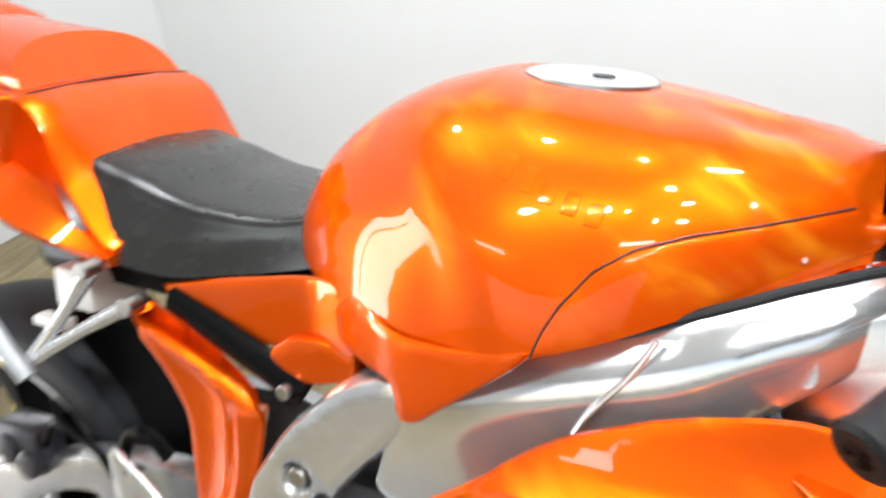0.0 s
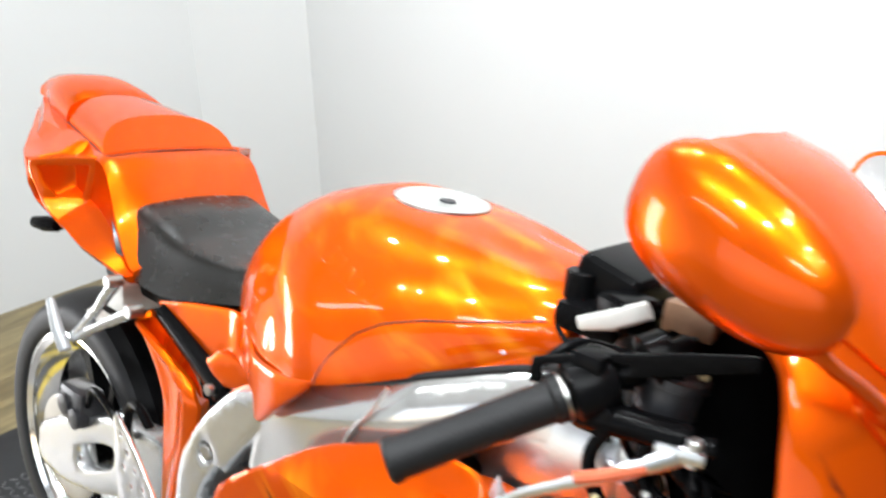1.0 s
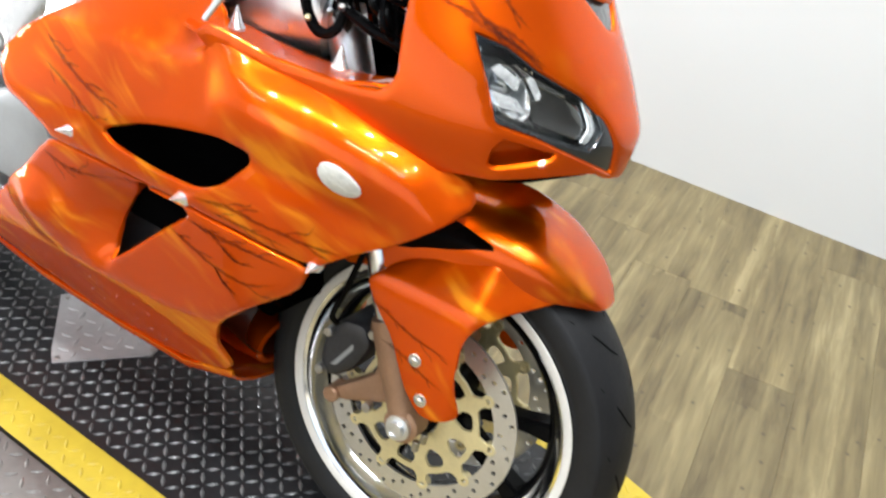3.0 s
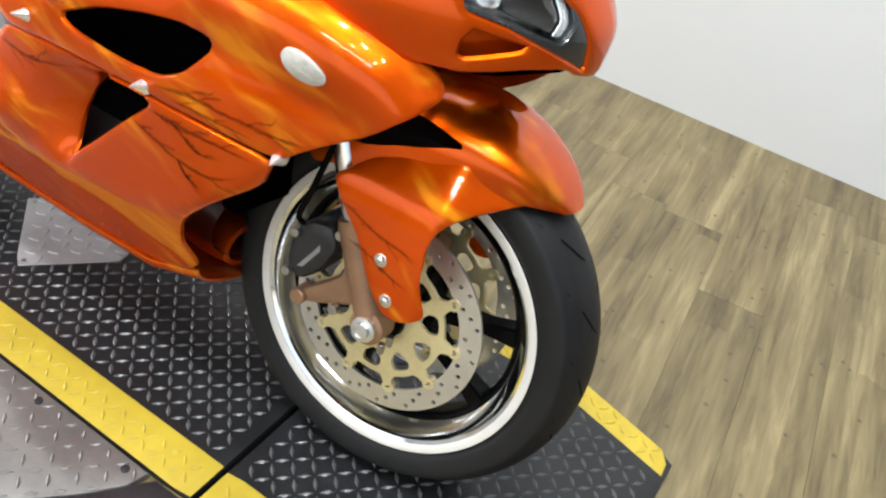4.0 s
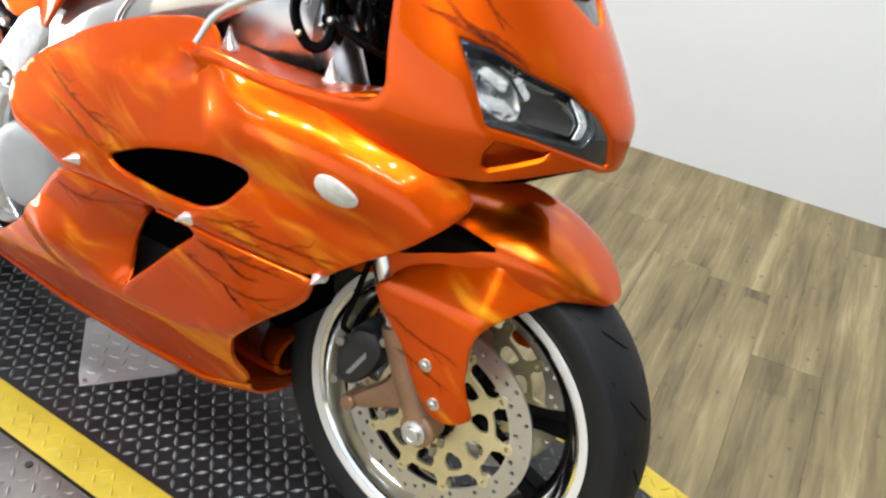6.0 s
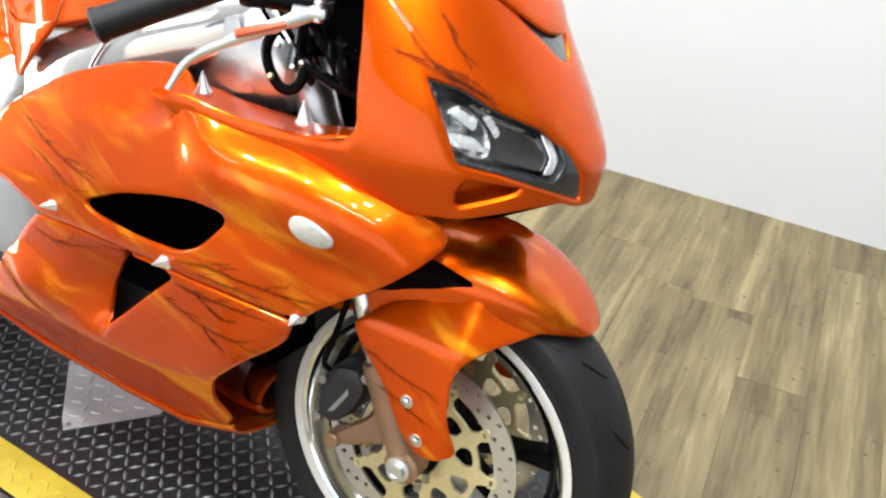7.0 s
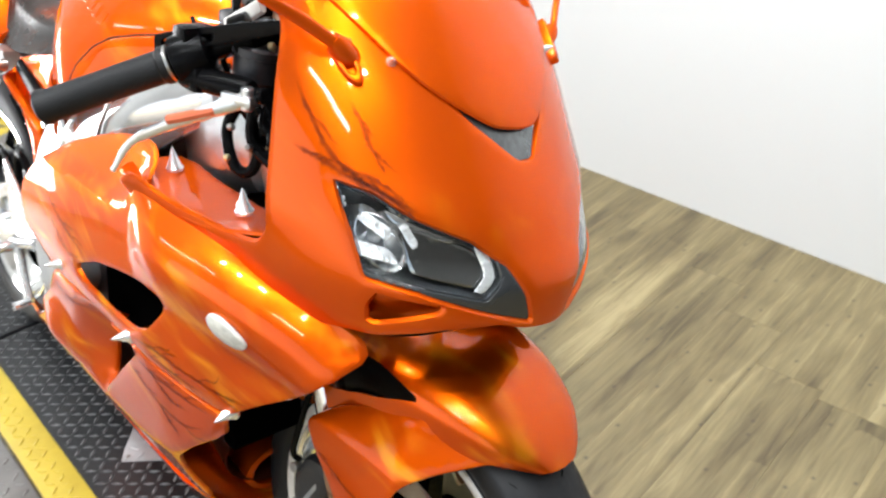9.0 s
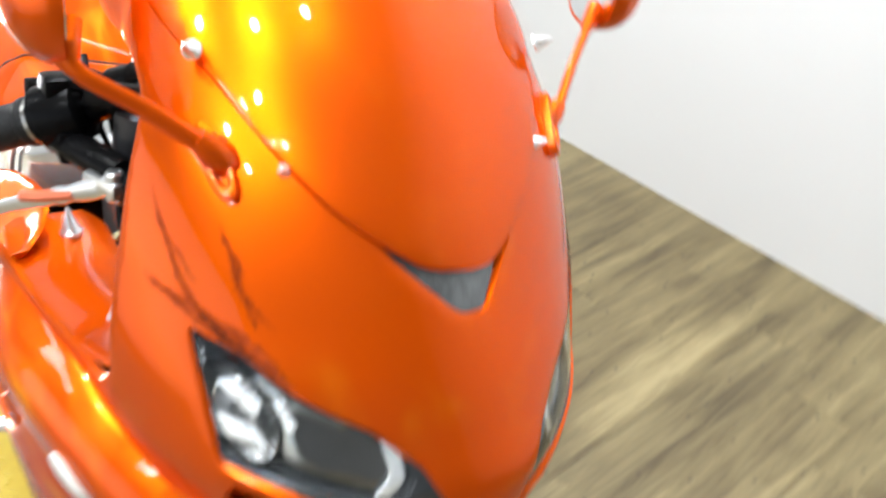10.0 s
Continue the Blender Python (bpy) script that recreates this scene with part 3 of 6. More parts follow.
for xa, xb in ((PX0, 0.058), (0.072, 1.302), (1.314, PX1)):
    cut = [(max(xa, min(xb, x)), y) for x, y in deck_out] if xb < PX1 else [(xa, PY0), (PX1 - 0.02, PY0), (PX1, 0.02), (PX1, far_edge(PX1) - 0.01), (PX1 - 0.015, far_edge(PX1)), (1.64, PY1), (xa, PY1)]
    if xb < PX1:
        cut = [(xa, PY0), (xb, PY0), (xb, PY1), (xa, PY1)]
    part("deck_plate", panel(cut, on_deck(0.0), 0.08, 0.012, 0.002), TREAD, lift)
    part("border_stripe", panel([(xa, PY0 + 0.001), (min(xb, PX1 - 0.03), PY0 + 0.001), (min(xb, PX1 - 0.03), 0.046), (xa, 0.046)], on_deck(0.0006), 0.05, 0.001, 0.0004), YELLOW, lift, "worn yellow painted stripe")
    if xb < PX1:
        far = [(xa, 0.562), (xb, 0.562), (xb, PY1 - 0.001), (xa, PY1 - 0.001)]
    else:
        far = [(xa, 0.562), (1.64, 0.562), (PX1 - 0.003, far_edge(PX1) - 0.055), (PX1 - 0.014, far_edge(PX1) - 0.002), (1.64, PY1 - 0.001), (xa, PY1 - 0.001)]
    part("border_stripe", panel(far, on_deck(0.0006), 0.05, 0.001, 0.0004), YELLOW, lift, "worn yellow painted stripe")
part("deck_slot", joined(box_between((0.05, PY0 + 0.002, -0.012), (0.08, PY1 - 0.002, -0.008)), box_between((1.29, PY0 + 0.002, -0.012), (1.325, PY1 - 0.002, -0.008))), BLACK, lift, smooth=0)


def in_slot(x):
    return 0.045 < x < 0.085 or 1.285 < x < 1.33


def on_tread(x, y):
    hole = np.array([(0.527, 0.260), (0.685, 0.119), (0.820, 0.268), (0.665, 0.412)])
    return not in_slot(x) and 0.055 < y < far_edge(x) - 0.066 and not bool(inside(np.array([[x, y]]), hole)[0])


def by_the_wheel(x, y):
    return 1.0 < x < 1.6 and y < 0.31


tagged(part("tread_lugs", lugs(lambda x, y: on_tread(x, y) and not by_the_wheel(x, y), -0.4, 1.87, 0.02, 0.6, 0.0232, 0.0002, 45.0, 1.4), TREAD_WORN, lift, smooth=0), kind="stuff")
lug_mesh = bpy.data.meshes.new("tread_lug")
lug_mesh.from_pydata(lug(0.0185 * 1.4, 0.0056 * 1.4), [], LUG_FACES)
lug_mesh.materials.append(TREAD_WORN)
for i in range(98):
    for j in range(26):
        x, y = -0.4 + i * 0.0232, 0.02 + j * 0.0232
        if on_tread(x, y) and by_the_wheel(x, y):
            ob = new("tread_lug", lug_mesh)
            ob.location, ob.rotation_euler, ob.parent = (x, y, 0.0002), (0, 0, radians(135 if (i + j) % 2 else 45)), lift
tagged(part("stripe_lugs", lugs(lambda x, y: not in_slot(x) and (PY0 + 0.012 < y < 0.038 or far_edge(x) - 0.045 < y < far_edge(x) - 0.012), -0.4, 1.87, -0.03, 0.62, 0.0232, 0.001, 45.0, 1.3), YELLOW, lift, smooth=0), kind="stuff")

# bare aluminium wing beside the platform, with a rounded end
wing_out = [(-0.62, -0.62), (0.72, -0.62), (0.95, -0.45), (1.09, -0.21), (1.175, -0.12), (1.225, -0.055), (1.235, -0.034), (-0.62, -0.034)]
wing = tagged(new("tread_wing"), "bare aluminium tread plate ramp beside the lift", "ramp", kind="structure")
part("wing_plate", panel(wing_out, on_deck(-0.002), 0.08, 0.01, 0.002), TREAD_ALU, wing)
poly = np.array(wing_out)
tagged(part("wing_lugs", lugs(lambda x, y: bool(inside(np.array([[x, y]]), poly)[0]) and y < -0.045, -0.3, 1.22, -0.6, -0.045, 0.029, -0.0017, 45.0, 1.35), TREAD_ALU, wing, smooth=0), kind="stuff")
skirt = [(0.72, -0.62), (0.95, -0.45), (1.09, -0.21), (1.175, -0.12), (1.235, -0.034), (1.30, -0.034), (1.30, -0.06), (1.24, -0.12), (1.16, -0.24), (1.02, -0.48), (0.80, -0.66)]
part("wing_edge", panel(skirt, on_deck(-0.005), 0.08, 0.008, 0.002), DARK_METAL, wing, "dark worn steel edge")
for bx, by in ((1.19, -0.052), (0.985, -0.052), (0.78, -0.052)):
    part("bolt", rod((bx, by, -0.003), (bx, by, 0.0015), 0.007, 12), DARK_METAL, wing)

# small aluminium cover plate let into the deck
cover = tagged(new("deck_cover_plate"), "small bare aluminium tread plate screwed onto the black deck", "cover plate")
cov_out = [(0.527, 0.260), (0.685, 0.119), (0.820, 0.268), (0.665, 0.412)]
part("plate", panel(cov_out, on_deck(0.003), 0.05, 0.0028, 0.0008), COVER_ALU, cover)
poly2 = np.array(cov_out)
part("lug_field", lugs(lambda x, y: bool(inside(np.array([[x, y]]), poly2)[0]) and edge_distance(np.array([[x, y]]), [poly2])[0] > 0.012, 0.5, 0.85, 0.1, 0.44, 0.029, 0.0031, 20, 1.35), COVER_ALU, cover, smooth=0)
for bx, by in ((0.545, 0.262), (0.685, 0.137), (0.800, 0.268)):
    part("screw", rod((bx, by, 0.002), (bx, by, 0.0046), 0.005, 10), STEEL, cover)

# ---- motorcycle: x forward, y to its left, z up, rear contact at the origin; it leans on its side stand ----
bike = tagged(new("sports_motorcycle"), "orange flame-painted sports motorcycle with chrome spikes on its stand", "motorcycle")
bike.matrix_world = Matrix.Translation((0.032, 0.231, 0.0)) @ Matrix.Rotation(radians(-11.24), 4, "X")
AXLE = Vector((1.409, 0.004, 0.295))
STEER = Matrix.Translation(AXLE) @ Matrix.Rotation(radians(2.5), 4, Vector((-math.sin(radians(24)), 0, math.cos(radians(24)))))


def fork_point(up, y=0.0, ahead=0.0):
    """A place along the fork, up metres above the axle, in the steered frame."""
    s, c = math.sin(radians(24)), math.cos(radians(24))
    return Vector((-s * up + c * ahead, y, c * up + s * ahead))


def circle(r, n=48, at=(0, 0), phase=0.0):
    return [(at[0] + r * math.cos(2 * math.pi * k / n + phase), at[1] + r * math.sin(2 * math.pi * k / n + phase)) for k in range(n)]


def tyre_profile(R, hw, bead):
    half = [(bead - 0.004, hw * 0.80), (bead + 0.012, hw * 0.97), ((R + bead) / 2 + 0.004, hw * 1.0), (R - 0.018, hw * 0.84), (R - 0.006, hw * 0.52), (R, 0)]
    n = [(q.x, max(0.0, q.y)) for q in bent([(r, y, 0) for r, y in half] + [(R - 0.006, -hw * 0.52, 0)], 36)]
    n = [q for q in n[:31] if q[1] > hw * 0.02] + [(R, 0)]
    return [(r, -y) for r, y in n] + [(r, y) for r, y in n[-2::-1]] + [(bead - 0.008, hw * 0.6), (bead - 0.008, -hw * 0.6)]


def rim_profile(R, hw):
    lip = [(R, hw), (R + 0.001, hw - 0.005), (R - 0.010, hw - 0.009), (R - 0.016, hw * 0.62), (R - 0.034, hw * 0.36), (R - 0.036, 0)]
    inner = [(R - 0.006, hw + 0.001), (R - 0.018, hw - 0.006), (R - 0.024, hw * 0.62), (R - 0.042, hw * 0.36), (R - 0.044, 0)]
    return lip + [(r, -y) for r, y in lip[-2::-1]] + [(r, -y) for r, y in inner] + [(r, y) for r, y in inner[-2::-1]]


def brake_disc(m, y, sign, parent, R=0.155):
    """Drilled steel ring on a gold carrier with bobbins."""
    holes = []
    for k in range(18):
        for row, (rr, ph) in enumerate(((0.1475, 0.0), (0.139, 0.11), (0.130, 0.22))):
            a = 2 * math.pi * k / 18 + ph
            holes.append(circle(0.0040, 8, (rr * math.cos(a), rr * math.sin(a))))
    ring = panel(circle(R, 90), lambda u, v: (u, y, v), 0.012, 0.0045, 0.0008, holes + [circle(0.1205, 72)], flip=sign > 0)
    disc = part("brake_disc", moved(ring, m), DISC_STEEL, parent, "drilled steel brake disc", smooth=30)
    wins = []
    for k in range(10):
        a0 = 2 * math.pi * k / 10 + 0.314
        wins.append(rounded([(r * math.cos(a0 + h), r * math.sin(a0 + h)) for r, h in ((0.0885, -0.17), (0.0905, 0.0), (0.0885, 0.17), (0.074, 0.205), (0.057, 0.0), (0.074, -0.205))], 1, 0.12))
    rim = []
    for k in range(360):
        a0 = 2 * math.pi * k / 360
        r = 0.0985 + 0.0185 * min(1.0, 1.6 * max(0.0, math.cos(10 * a0))**4)
        rim.append((r * math.cos(a0), r * math.sin(a0)))
    part("carrier", moved(panel(rim, lambda u, v: (u, y - sign * 0.001, v), 0.011, 0.006, 0.0012, wins + [circle(0.036, 30)], flip=sign > 0), m), GOLD, disc, "gold anodised disc carrier")
    bob = []
    for k in range(10):
        a = 2 * math.pi * k / 10
        c = Vector((0.1185 * math.cos(a), y, 0.1185 * math.sin(a)))
        bob.append(spun([(0.0045, 0), (0.0095, 0), (0.0095, 1), (0.0045, 1)], c + Vector((0, -0.006, 0)), c + Vector((0, 0.006, 0)), 14))
    for b in bob:
        part("bobbin", moved(b, m), GOLD, disc)
    return disc


# front wheel
front_wheel = part("front_wheel", moved(lathe(rim_profile(0.2315, 0.057), 96), STEER), POLISHED, bike, "polished silver front wheel rim")
for q in (-1, 1):
    part("rim_lip", moved(lathe([(0.2312, q * 0.0572), (0.2310, q * 0.0586), (0.2225, q * 0.0584), (0.2185, q * 0.0560), (0.2185, q * 0.0545), (0.2225, q * 0.0560)], 96), STEER), RIM_LIP, front_wheel, "pale satin rim lip")
part("rim_well", moved(lathe([(0.1866, -0.012), (0.1866, 0.012), (0.1885, 0.0195), (0.1935, 0.0245), (0.1905, 0.0245), (0.1845, 0.018), (0.1835, 0.012),
                              (0.1835, -0.012), (0.1845, -0.018), (0.1905, -0.0245), (0.1935, -0.0245), (0.1885, -0.0195)], 96), STEER), BLACK, front_wheel, "black painted rim well")
part("tyre", moved(lathe(tyre_profile(0.2965, 0.0625, 0.232), 120), STEER), RUBBER, front_wheel, "black sport tyre")
def tread_grooves(m, R, hw, parent, n=18):
    """Dark slanted sipes cut into the shoulders of a tyre, one part for each shoulder."""
    for side in (-1, 1):
        for k in range(n):
            bm = bmesh.new()
            a0 = 2 * math.pi * (k + (0.5 if side > 0 else 0)) / n
            rows = []
            for i in range(9):
                f = i / 8
                yy, a = side * hw * (0.10 + 0.74 * f), a0 + 0.26 * f**1.4
                q = abs(yy) / hw
                r = R - 0.006 * (q / 0.52)**2 if q < 0.52 else R - 0.006 - 0.012 * (q - 0.52) / 0.32
                w = 0.0028 * math.sin(math.pi * (0.12 + 0.76 * f)) / R
                rows.append([bm.verts.new(((r + 0.0006) * math.cos(a + h), yy, (r + 0.0006) * math.sin(a + h))) for h in (-w, w)])
            for p, q in zip(rows, rows[1:]):
                bm.faces.new([p[0], p[1], q[1], q[0]])
            part("tread_groove", moved(bm, m), GROOVE, parent, smooth=0)


GROOVE = plain("tyre_groove", (0.002, 0.002, 0.002), 0.8, 0, 0, 60, 0.1, spec=0.05)
tread_grooves(STEER, 0.2965, 0.0625, front_wheel)
part("hub", moved(lathe([(0.012, -0.075), (0.034, -0.075), (0.036, -0.05), (0.03, -0.03), (0.03, 0.03), (0.036, 0.05), (0.034, 0.075), (0.012, 0.075)], 40), STEER), BLACK, front_wheel)
for k in range(6):
    a = radians(60 * k + (9 if k % 2 else -9) + 20)
    spoke = loft([[(r * math.cos(a) + w * -math.sin(a) * u, d * q, r * math.sin(a) + w * math.cos(a) * u) for u, q in ((-1, -1), (1, -1), (1, 1), (-1, 1))]
                  for r, w, d in ((0.028, 0.016, 0.026), (0.07, 0.012, 0.020), (0.14, 0.011, 0.016), (0.196, 0.017, 0.019))])
    bmesh.ops.bevel(spoke, geom=list(spoke.edges), offset=0.004, segments=2, affect="EDGES")
    part("spoke", moved(spoke, STEER), BLACK, front_wheel, "black painted spoke")
brake_disc(STEER, -0.062, 1, front_wheel)
brake_disc(STEER, 0.062, -1, front_wheel)


def fork_leg(s):
    leg = part("fork_leg", moved(joined(
        tube([fork_point(0.0, s * 0.101), fork_point(0.05, s * 0.101), fork_point(0.13, s * 0.101), fork_point(0.155, s * 0.101)], [0.024, 0.025, 0.028, 0.027], 20),
        rod(fork_point(0, s * 0.082), fork_point(0, s * 0.12), 0.027, 20)), STEER), BRONZE, bike, "bronze fork leg")
    part("fork_tube", moved(rod(fork_point(0.14, s * 0.101), fork_point(0.36, s * 0.101), 0.0215, 20), STEER), ALU, leg, "polished steel fork tube")
    part("fork_upper", moved(rod(fork_point(0.34, s * 0.101), fork_point(0.70, s * 0.101), 0.0275, 20), STEER), ALU_SATIN, leg, "satin silver fork upper tube")
    part("axle_nut", moved(spun([(0.0, 0), (0.019, 0), (0.019, 0.45), (0.0125, 0.5), (0.0125, 0.9), (0.008, 0.92), (0.008, 0.8), (0, 0.8)], (0, s * 0.118, 0), (0, s * 0.138, 0), 24), STEER), ALU_SATIN, leg, "silver axle nut")
    for up in (-0.012, 0.012):
        part("pinch_bolt", moved(rod((0.026, s * 0.095 + up, -0.018), (0.026, s * 0.095 + up, -0.034), 0.0055, 10), STEER), STEEL, leg)
    return leg


def front_caliper(s):
    pts = [(-0.160, 0.065), (-0.135, 0.105), (-0.098, 0.112), (-0.078, 0.085), (-0.098, 0.035), (-0.135, 0.0), (-0.160, 0.020)]
    cal = part("brake_caliper", moved(panel(rounded(pts), lambda u, v: (u, s * 0.105, v), 0.012, 0.075, 0.012, flip=s > 0), STEER), DARK_METAL, bike, "dark grey front brake caliper")
    part("lettering", moved(panel([(-0.138, 0.026), (-0.108, 0.076), (-0.1025, 0.0725), (-0.1325, 0.0225)], lambda u, v: (u, s * 0.1056, v), 0.02, 0.001, 0.0003, flip=s > 0), STEER), PALE_GREY, cal, smooth=0)
    part("bracket", moved(joined(
        panel(rounded([(-0.135, -0.02), (-0.118, -0.032), (-0.05, 0.0), (-0.02, 0.02), (-0.03, 0.07), (-0.058, 0.095), (-0.078, 0.115), (-0.098, 0.112), (-0.072, 0.072), (-0.066, 0.045), (-0.09, 0.02)]),
              lambda u, v: (u, s * 0.098, v), 0.012, 0.022, 0.006, flip=s > 0),
        rod((-0.128, s * 0.106, -0.024), (-0.128, s * 0.07, -0.024), 0.013, 14)), STEER), BRONZE, cal, "bronze caliper bracket")
    for x, z in ((-0.062, -0.008), (-0.078, 0.108), (-0.150, 0.078), (-0.152, 0.012)):
        part("bolt", moved(rod((x, s * 0.1, z), (x, s * 0.113, z), 0.0075, 12), STEER), STEEL, cal)
    return cal


for s in (-1, 1):
    fork_leg(s)
    front_caliper(s)

# front fender: a shell over the tyre, and a leg down each fork


def fender_fn(a, q):
    """a: angle over the tyre; q: -1..1 from one lower edge over the top to the other."""
    r = ip(a, [0.90, 0.97, 1.1, 1.3, 1.5, 2.2], [0.312, 0.319, 0.327, 0.335, 0.338, 0.332])
    hw = ip(a, [0.90, 0.97, 1.09, 1.3, 1.6, 2.0, 2.3], [0.018, 0.044, 0.074, 0.098, 0.112, 0.114, 0.112])
    fall = ip(a, [0.90, 0.97, 1.09, 1.22, 1.6, 2.3], [0.004, 0.017, 0.043, 0.070, 0.105, 0.100])
    t = abs(q)
    y = math.copysign(hw * math.sin(min(1, t * 1.25) * math.pi / 2), q)
    rr = r - fall * t**2.6
    return (rr * math.cos(a), y, rr * math.sin(a))


fen = [(0.905, 0.0), (0.912, -0.5), (0.94, -0.9), (1.00, -1.0), (1.5, -1.0), (2.0, -1.0), (2.22, -0.95), (2.25, 0), (2.22, 0.95), (2.0, 1.0), (1.5, 1.0), (1.00, 1.0), (0.94, 0.9), (0.912, 0.5)]
SLOT = rounded([(0.3 * a, 0.16 * q) for a, q in ((1.36, -0.68), (1.62, -0.56), (1.95, -0.58), (2.06, -0.84), (1.8, -0.88), (1.55, -0.80))], 1)
fender = part("front_fender", moved(panel(rounded([(a * 0.3, q * 0.16) for a, q in fen], 1), lambda u, v: fender_fn(u / 0.3, v / 0.16), 0.009, 0.003, 0.003, [SLOT, [(u, -v) for u, v in reversed(SLOT)]]), STEER), PAINT_FENDER, bike, "orange flame-painted front fender")


def fender_leg(s):
    pts = [(-0.092, 0.206), (-0.055, 0.243), (0.0, 0.266), (0.045, 0.280), (0.085, 0.284), (0.125, 0.272), (0.150, 0.254), (0.139, 0.2475), (0.097, 0.226), (0.074, 0.204), (0.063, 0.175), (0.065, 0.150), (0.070, 0.112), (0.085, 0.064), (0.050, 0.046), (0.027, 0.046), (0.0, 0.075), (-0.034, 0.141), (-0.070, 0.176)]

    def fn(u, v):
        bulge = 0.010 * math.sin(max(0, min(1, (v - 0.03) / 0.24)) * math.pi)
        return (u, s * (0.136 + bulge - 0.50 * max(0, v - 0.218) - 0.70 * max(0, u - 0.066)), v)
    leg = part("fork_guard", moved(panel(rounded(pts), fn, 0.010, 0.003, 0.004, flip=s > 0), STEER), PAINT_FLAME, fender, "orange fork guard with dark thorny strokes")
    for i, line in enumerate(([(-0.085, 0.182), (-0.045, 0.172), (-0.01, 0.160), (0.03, 0.153), (0.058, 0.150)], [(-0.050, 0.133), (-0.015, 0.127), (0.02, 0.112), (0.058, 0.102)])):
        ob = stroke(line, fn, leg, 0.0035, s > 0, 20 + i)
        ob.data.transform(STEER)
    for x, z in ((0.009, 0.129), (0.029, 0.074)):
        x0 = Vector(fn(x, z))
        part("bolt", moved(joined(rod(x0 - Vector((0, s * 0.002, 0)), x0 + Vector((0, s * 0.004, 0)), 0.0095, 16), rod(x0, x0 + Vector((0, s * 0.0075, 0)), 0.0055, 10)), STEER), CHROME, leg)


fender_leg(-1)
fender_leg(1)

# rear wheel
REAR = Matrix.Translation((0.015, 0, 0.310))
rear_wheel = part("rear_wheel", moved(lathe(rim_profile(0.232, 0.080), 80), REAR), POLISHED, bike, "polished silver rear wheel rim")
part("tyre", moved(lathe(tyre_profile(0.310, 0.087, 0.232), 96), REAR), RUBBER, rear_wheel, "wide black sport tyre")
part("hub", moved(lathe([(0.012, -0.08), (0.05, -0.08), (0.055, -0.05), (0.045, 0), (0.055, 0.05), (0.05, 0.09), (0.012, 0.09)], 36), REAR), BLACK, rear_wheel)
for k in range(6):
    a = radians(60 * k + (9 if k % 2 else -9) + 5)
    spoke = loft([[(r * math.cos(a) + w * -math.sin(a) * u, d * q, r * math.sin(a) + w * math.cos(a) * u) for u, q in ((-1, -1), (1, -1), (1, 1), (-1, 1))]
                  for r, w, d in ((0.04, 0.018, 0.03), (0.10, 0.013, 0.024), (0.188, 0.02, 0.024))])
    bmesh.ops.bevel(spoke, geom=list(spoke.edges), offset=0.004, segments=2, affect="EDGES")
    part("spoke", moved(spoke, REAR), BLACK, rear_wheel)
part("brake_disc", moved(panel(circle(0.11, 60), lambda u, v: (u, -0.098, v), 0.02, 0.005, 0.001, [circle(0.06, 40)]), REAR), STEEL, rear_wheel)
part("rear_caliper", joined(block((0.085, 0.05, 0.07), (0.115, -0.118, 0.455), 0.012), rod((0.10, -0.15, 0.455), (0.10, -0.128, 0.455), 0.02), rod((0.14, -0.15, 0.44), (0.14, -0.128, 0.44), 0.02)), DARK_METAL, bike, "dark grey rear brake caliper")
# ---- bodywork ----
FZ, FW = [0.15, 0.2, 0.25, 0.3, 0.4, 0.5, 0.6, 0.7, 0.8, 0.9], [0.10, 0.143, 0.184, 0.222, 0.241, 0.257, 0.272, 0.268, 0.25, 0.22]
FX, FT = [0.35, 0.6, 0.9, 1.15, 1.2, 1.3, 1.4, 1.46, 1.52], [0.86, 0.95, 1.0, 1.0, 0.985, 0.91, 0.775, 0.65, 0.45]


def side_fn(s):
    def fn(u, v):
        return (u, s * ip(v, FZ, FW) * ip(u, FX, FT), v)
    return fn


def fairing_fn(s):
    """Upper side panel: proud of the nose along its front ridge."""
    base = side_fn(s)

    def fn(u, v):
        x, y, z = base(u, v)
        ridge = ip(u, [1.12, 1.2, 1.3, 1.4, 1.46], [0.775, 0.758, 0.745, 0.715, 0.68])
        y += s * 0.019 * ip(v, [ridge - 0.11, ridge - 0.045, ridge - 0.022, ridge], [0, 0.95, 0.55, -0.6]) * ip(u, [1.13, 1.22, 1.42], [0, 1, 1])
        fold = ip(u, [0.74, 0.80, 0.85, 0.95, 1.03, 1.085, 1.12, 1.135], [0.64, 0.692, 0.716, 0.722, 0.724, 0.733, 0.756, 0.79])
        y -= s * 0.040 * ip(v - fold, [-0.004, 0.012, 0.07], [0, 0.45, 1])
        return (x, y, z)
    return fn


UPPER = [(0.735, 0.617), (0.752, 0.655), (0.805, 0.697), (0.885, 0.752), (0.965, 0.781), (1.045, 0.798), (1.085, 0.797), (1.118, 0.772), (1.19, 0.762), (1.29, 0.747),
         (1.39, 0.720), (1.448, 0.697), (1.462, 0.675), (1.452, 0.651), (1.412, 0.612), (1.355, 0.574), (1.308, 0.538), (1.20, 0.549), (1.115, 0.551), (1.04, 0.549),
         (0.93, 0.547), (0.85, 0.540), (0.836, 0.551), (0.793, 0.568), (0.748, 0.578)]
VENT = [(0.958, 0.596), (1.03, 0.628), (1.10, 0.646), (1.16, 0.657), (1.210, 0.655), (1.208, 0.640), (1.172, 0.599), (1.135, 0.581), (1.06, 0.577), (0.985, 0.583)]
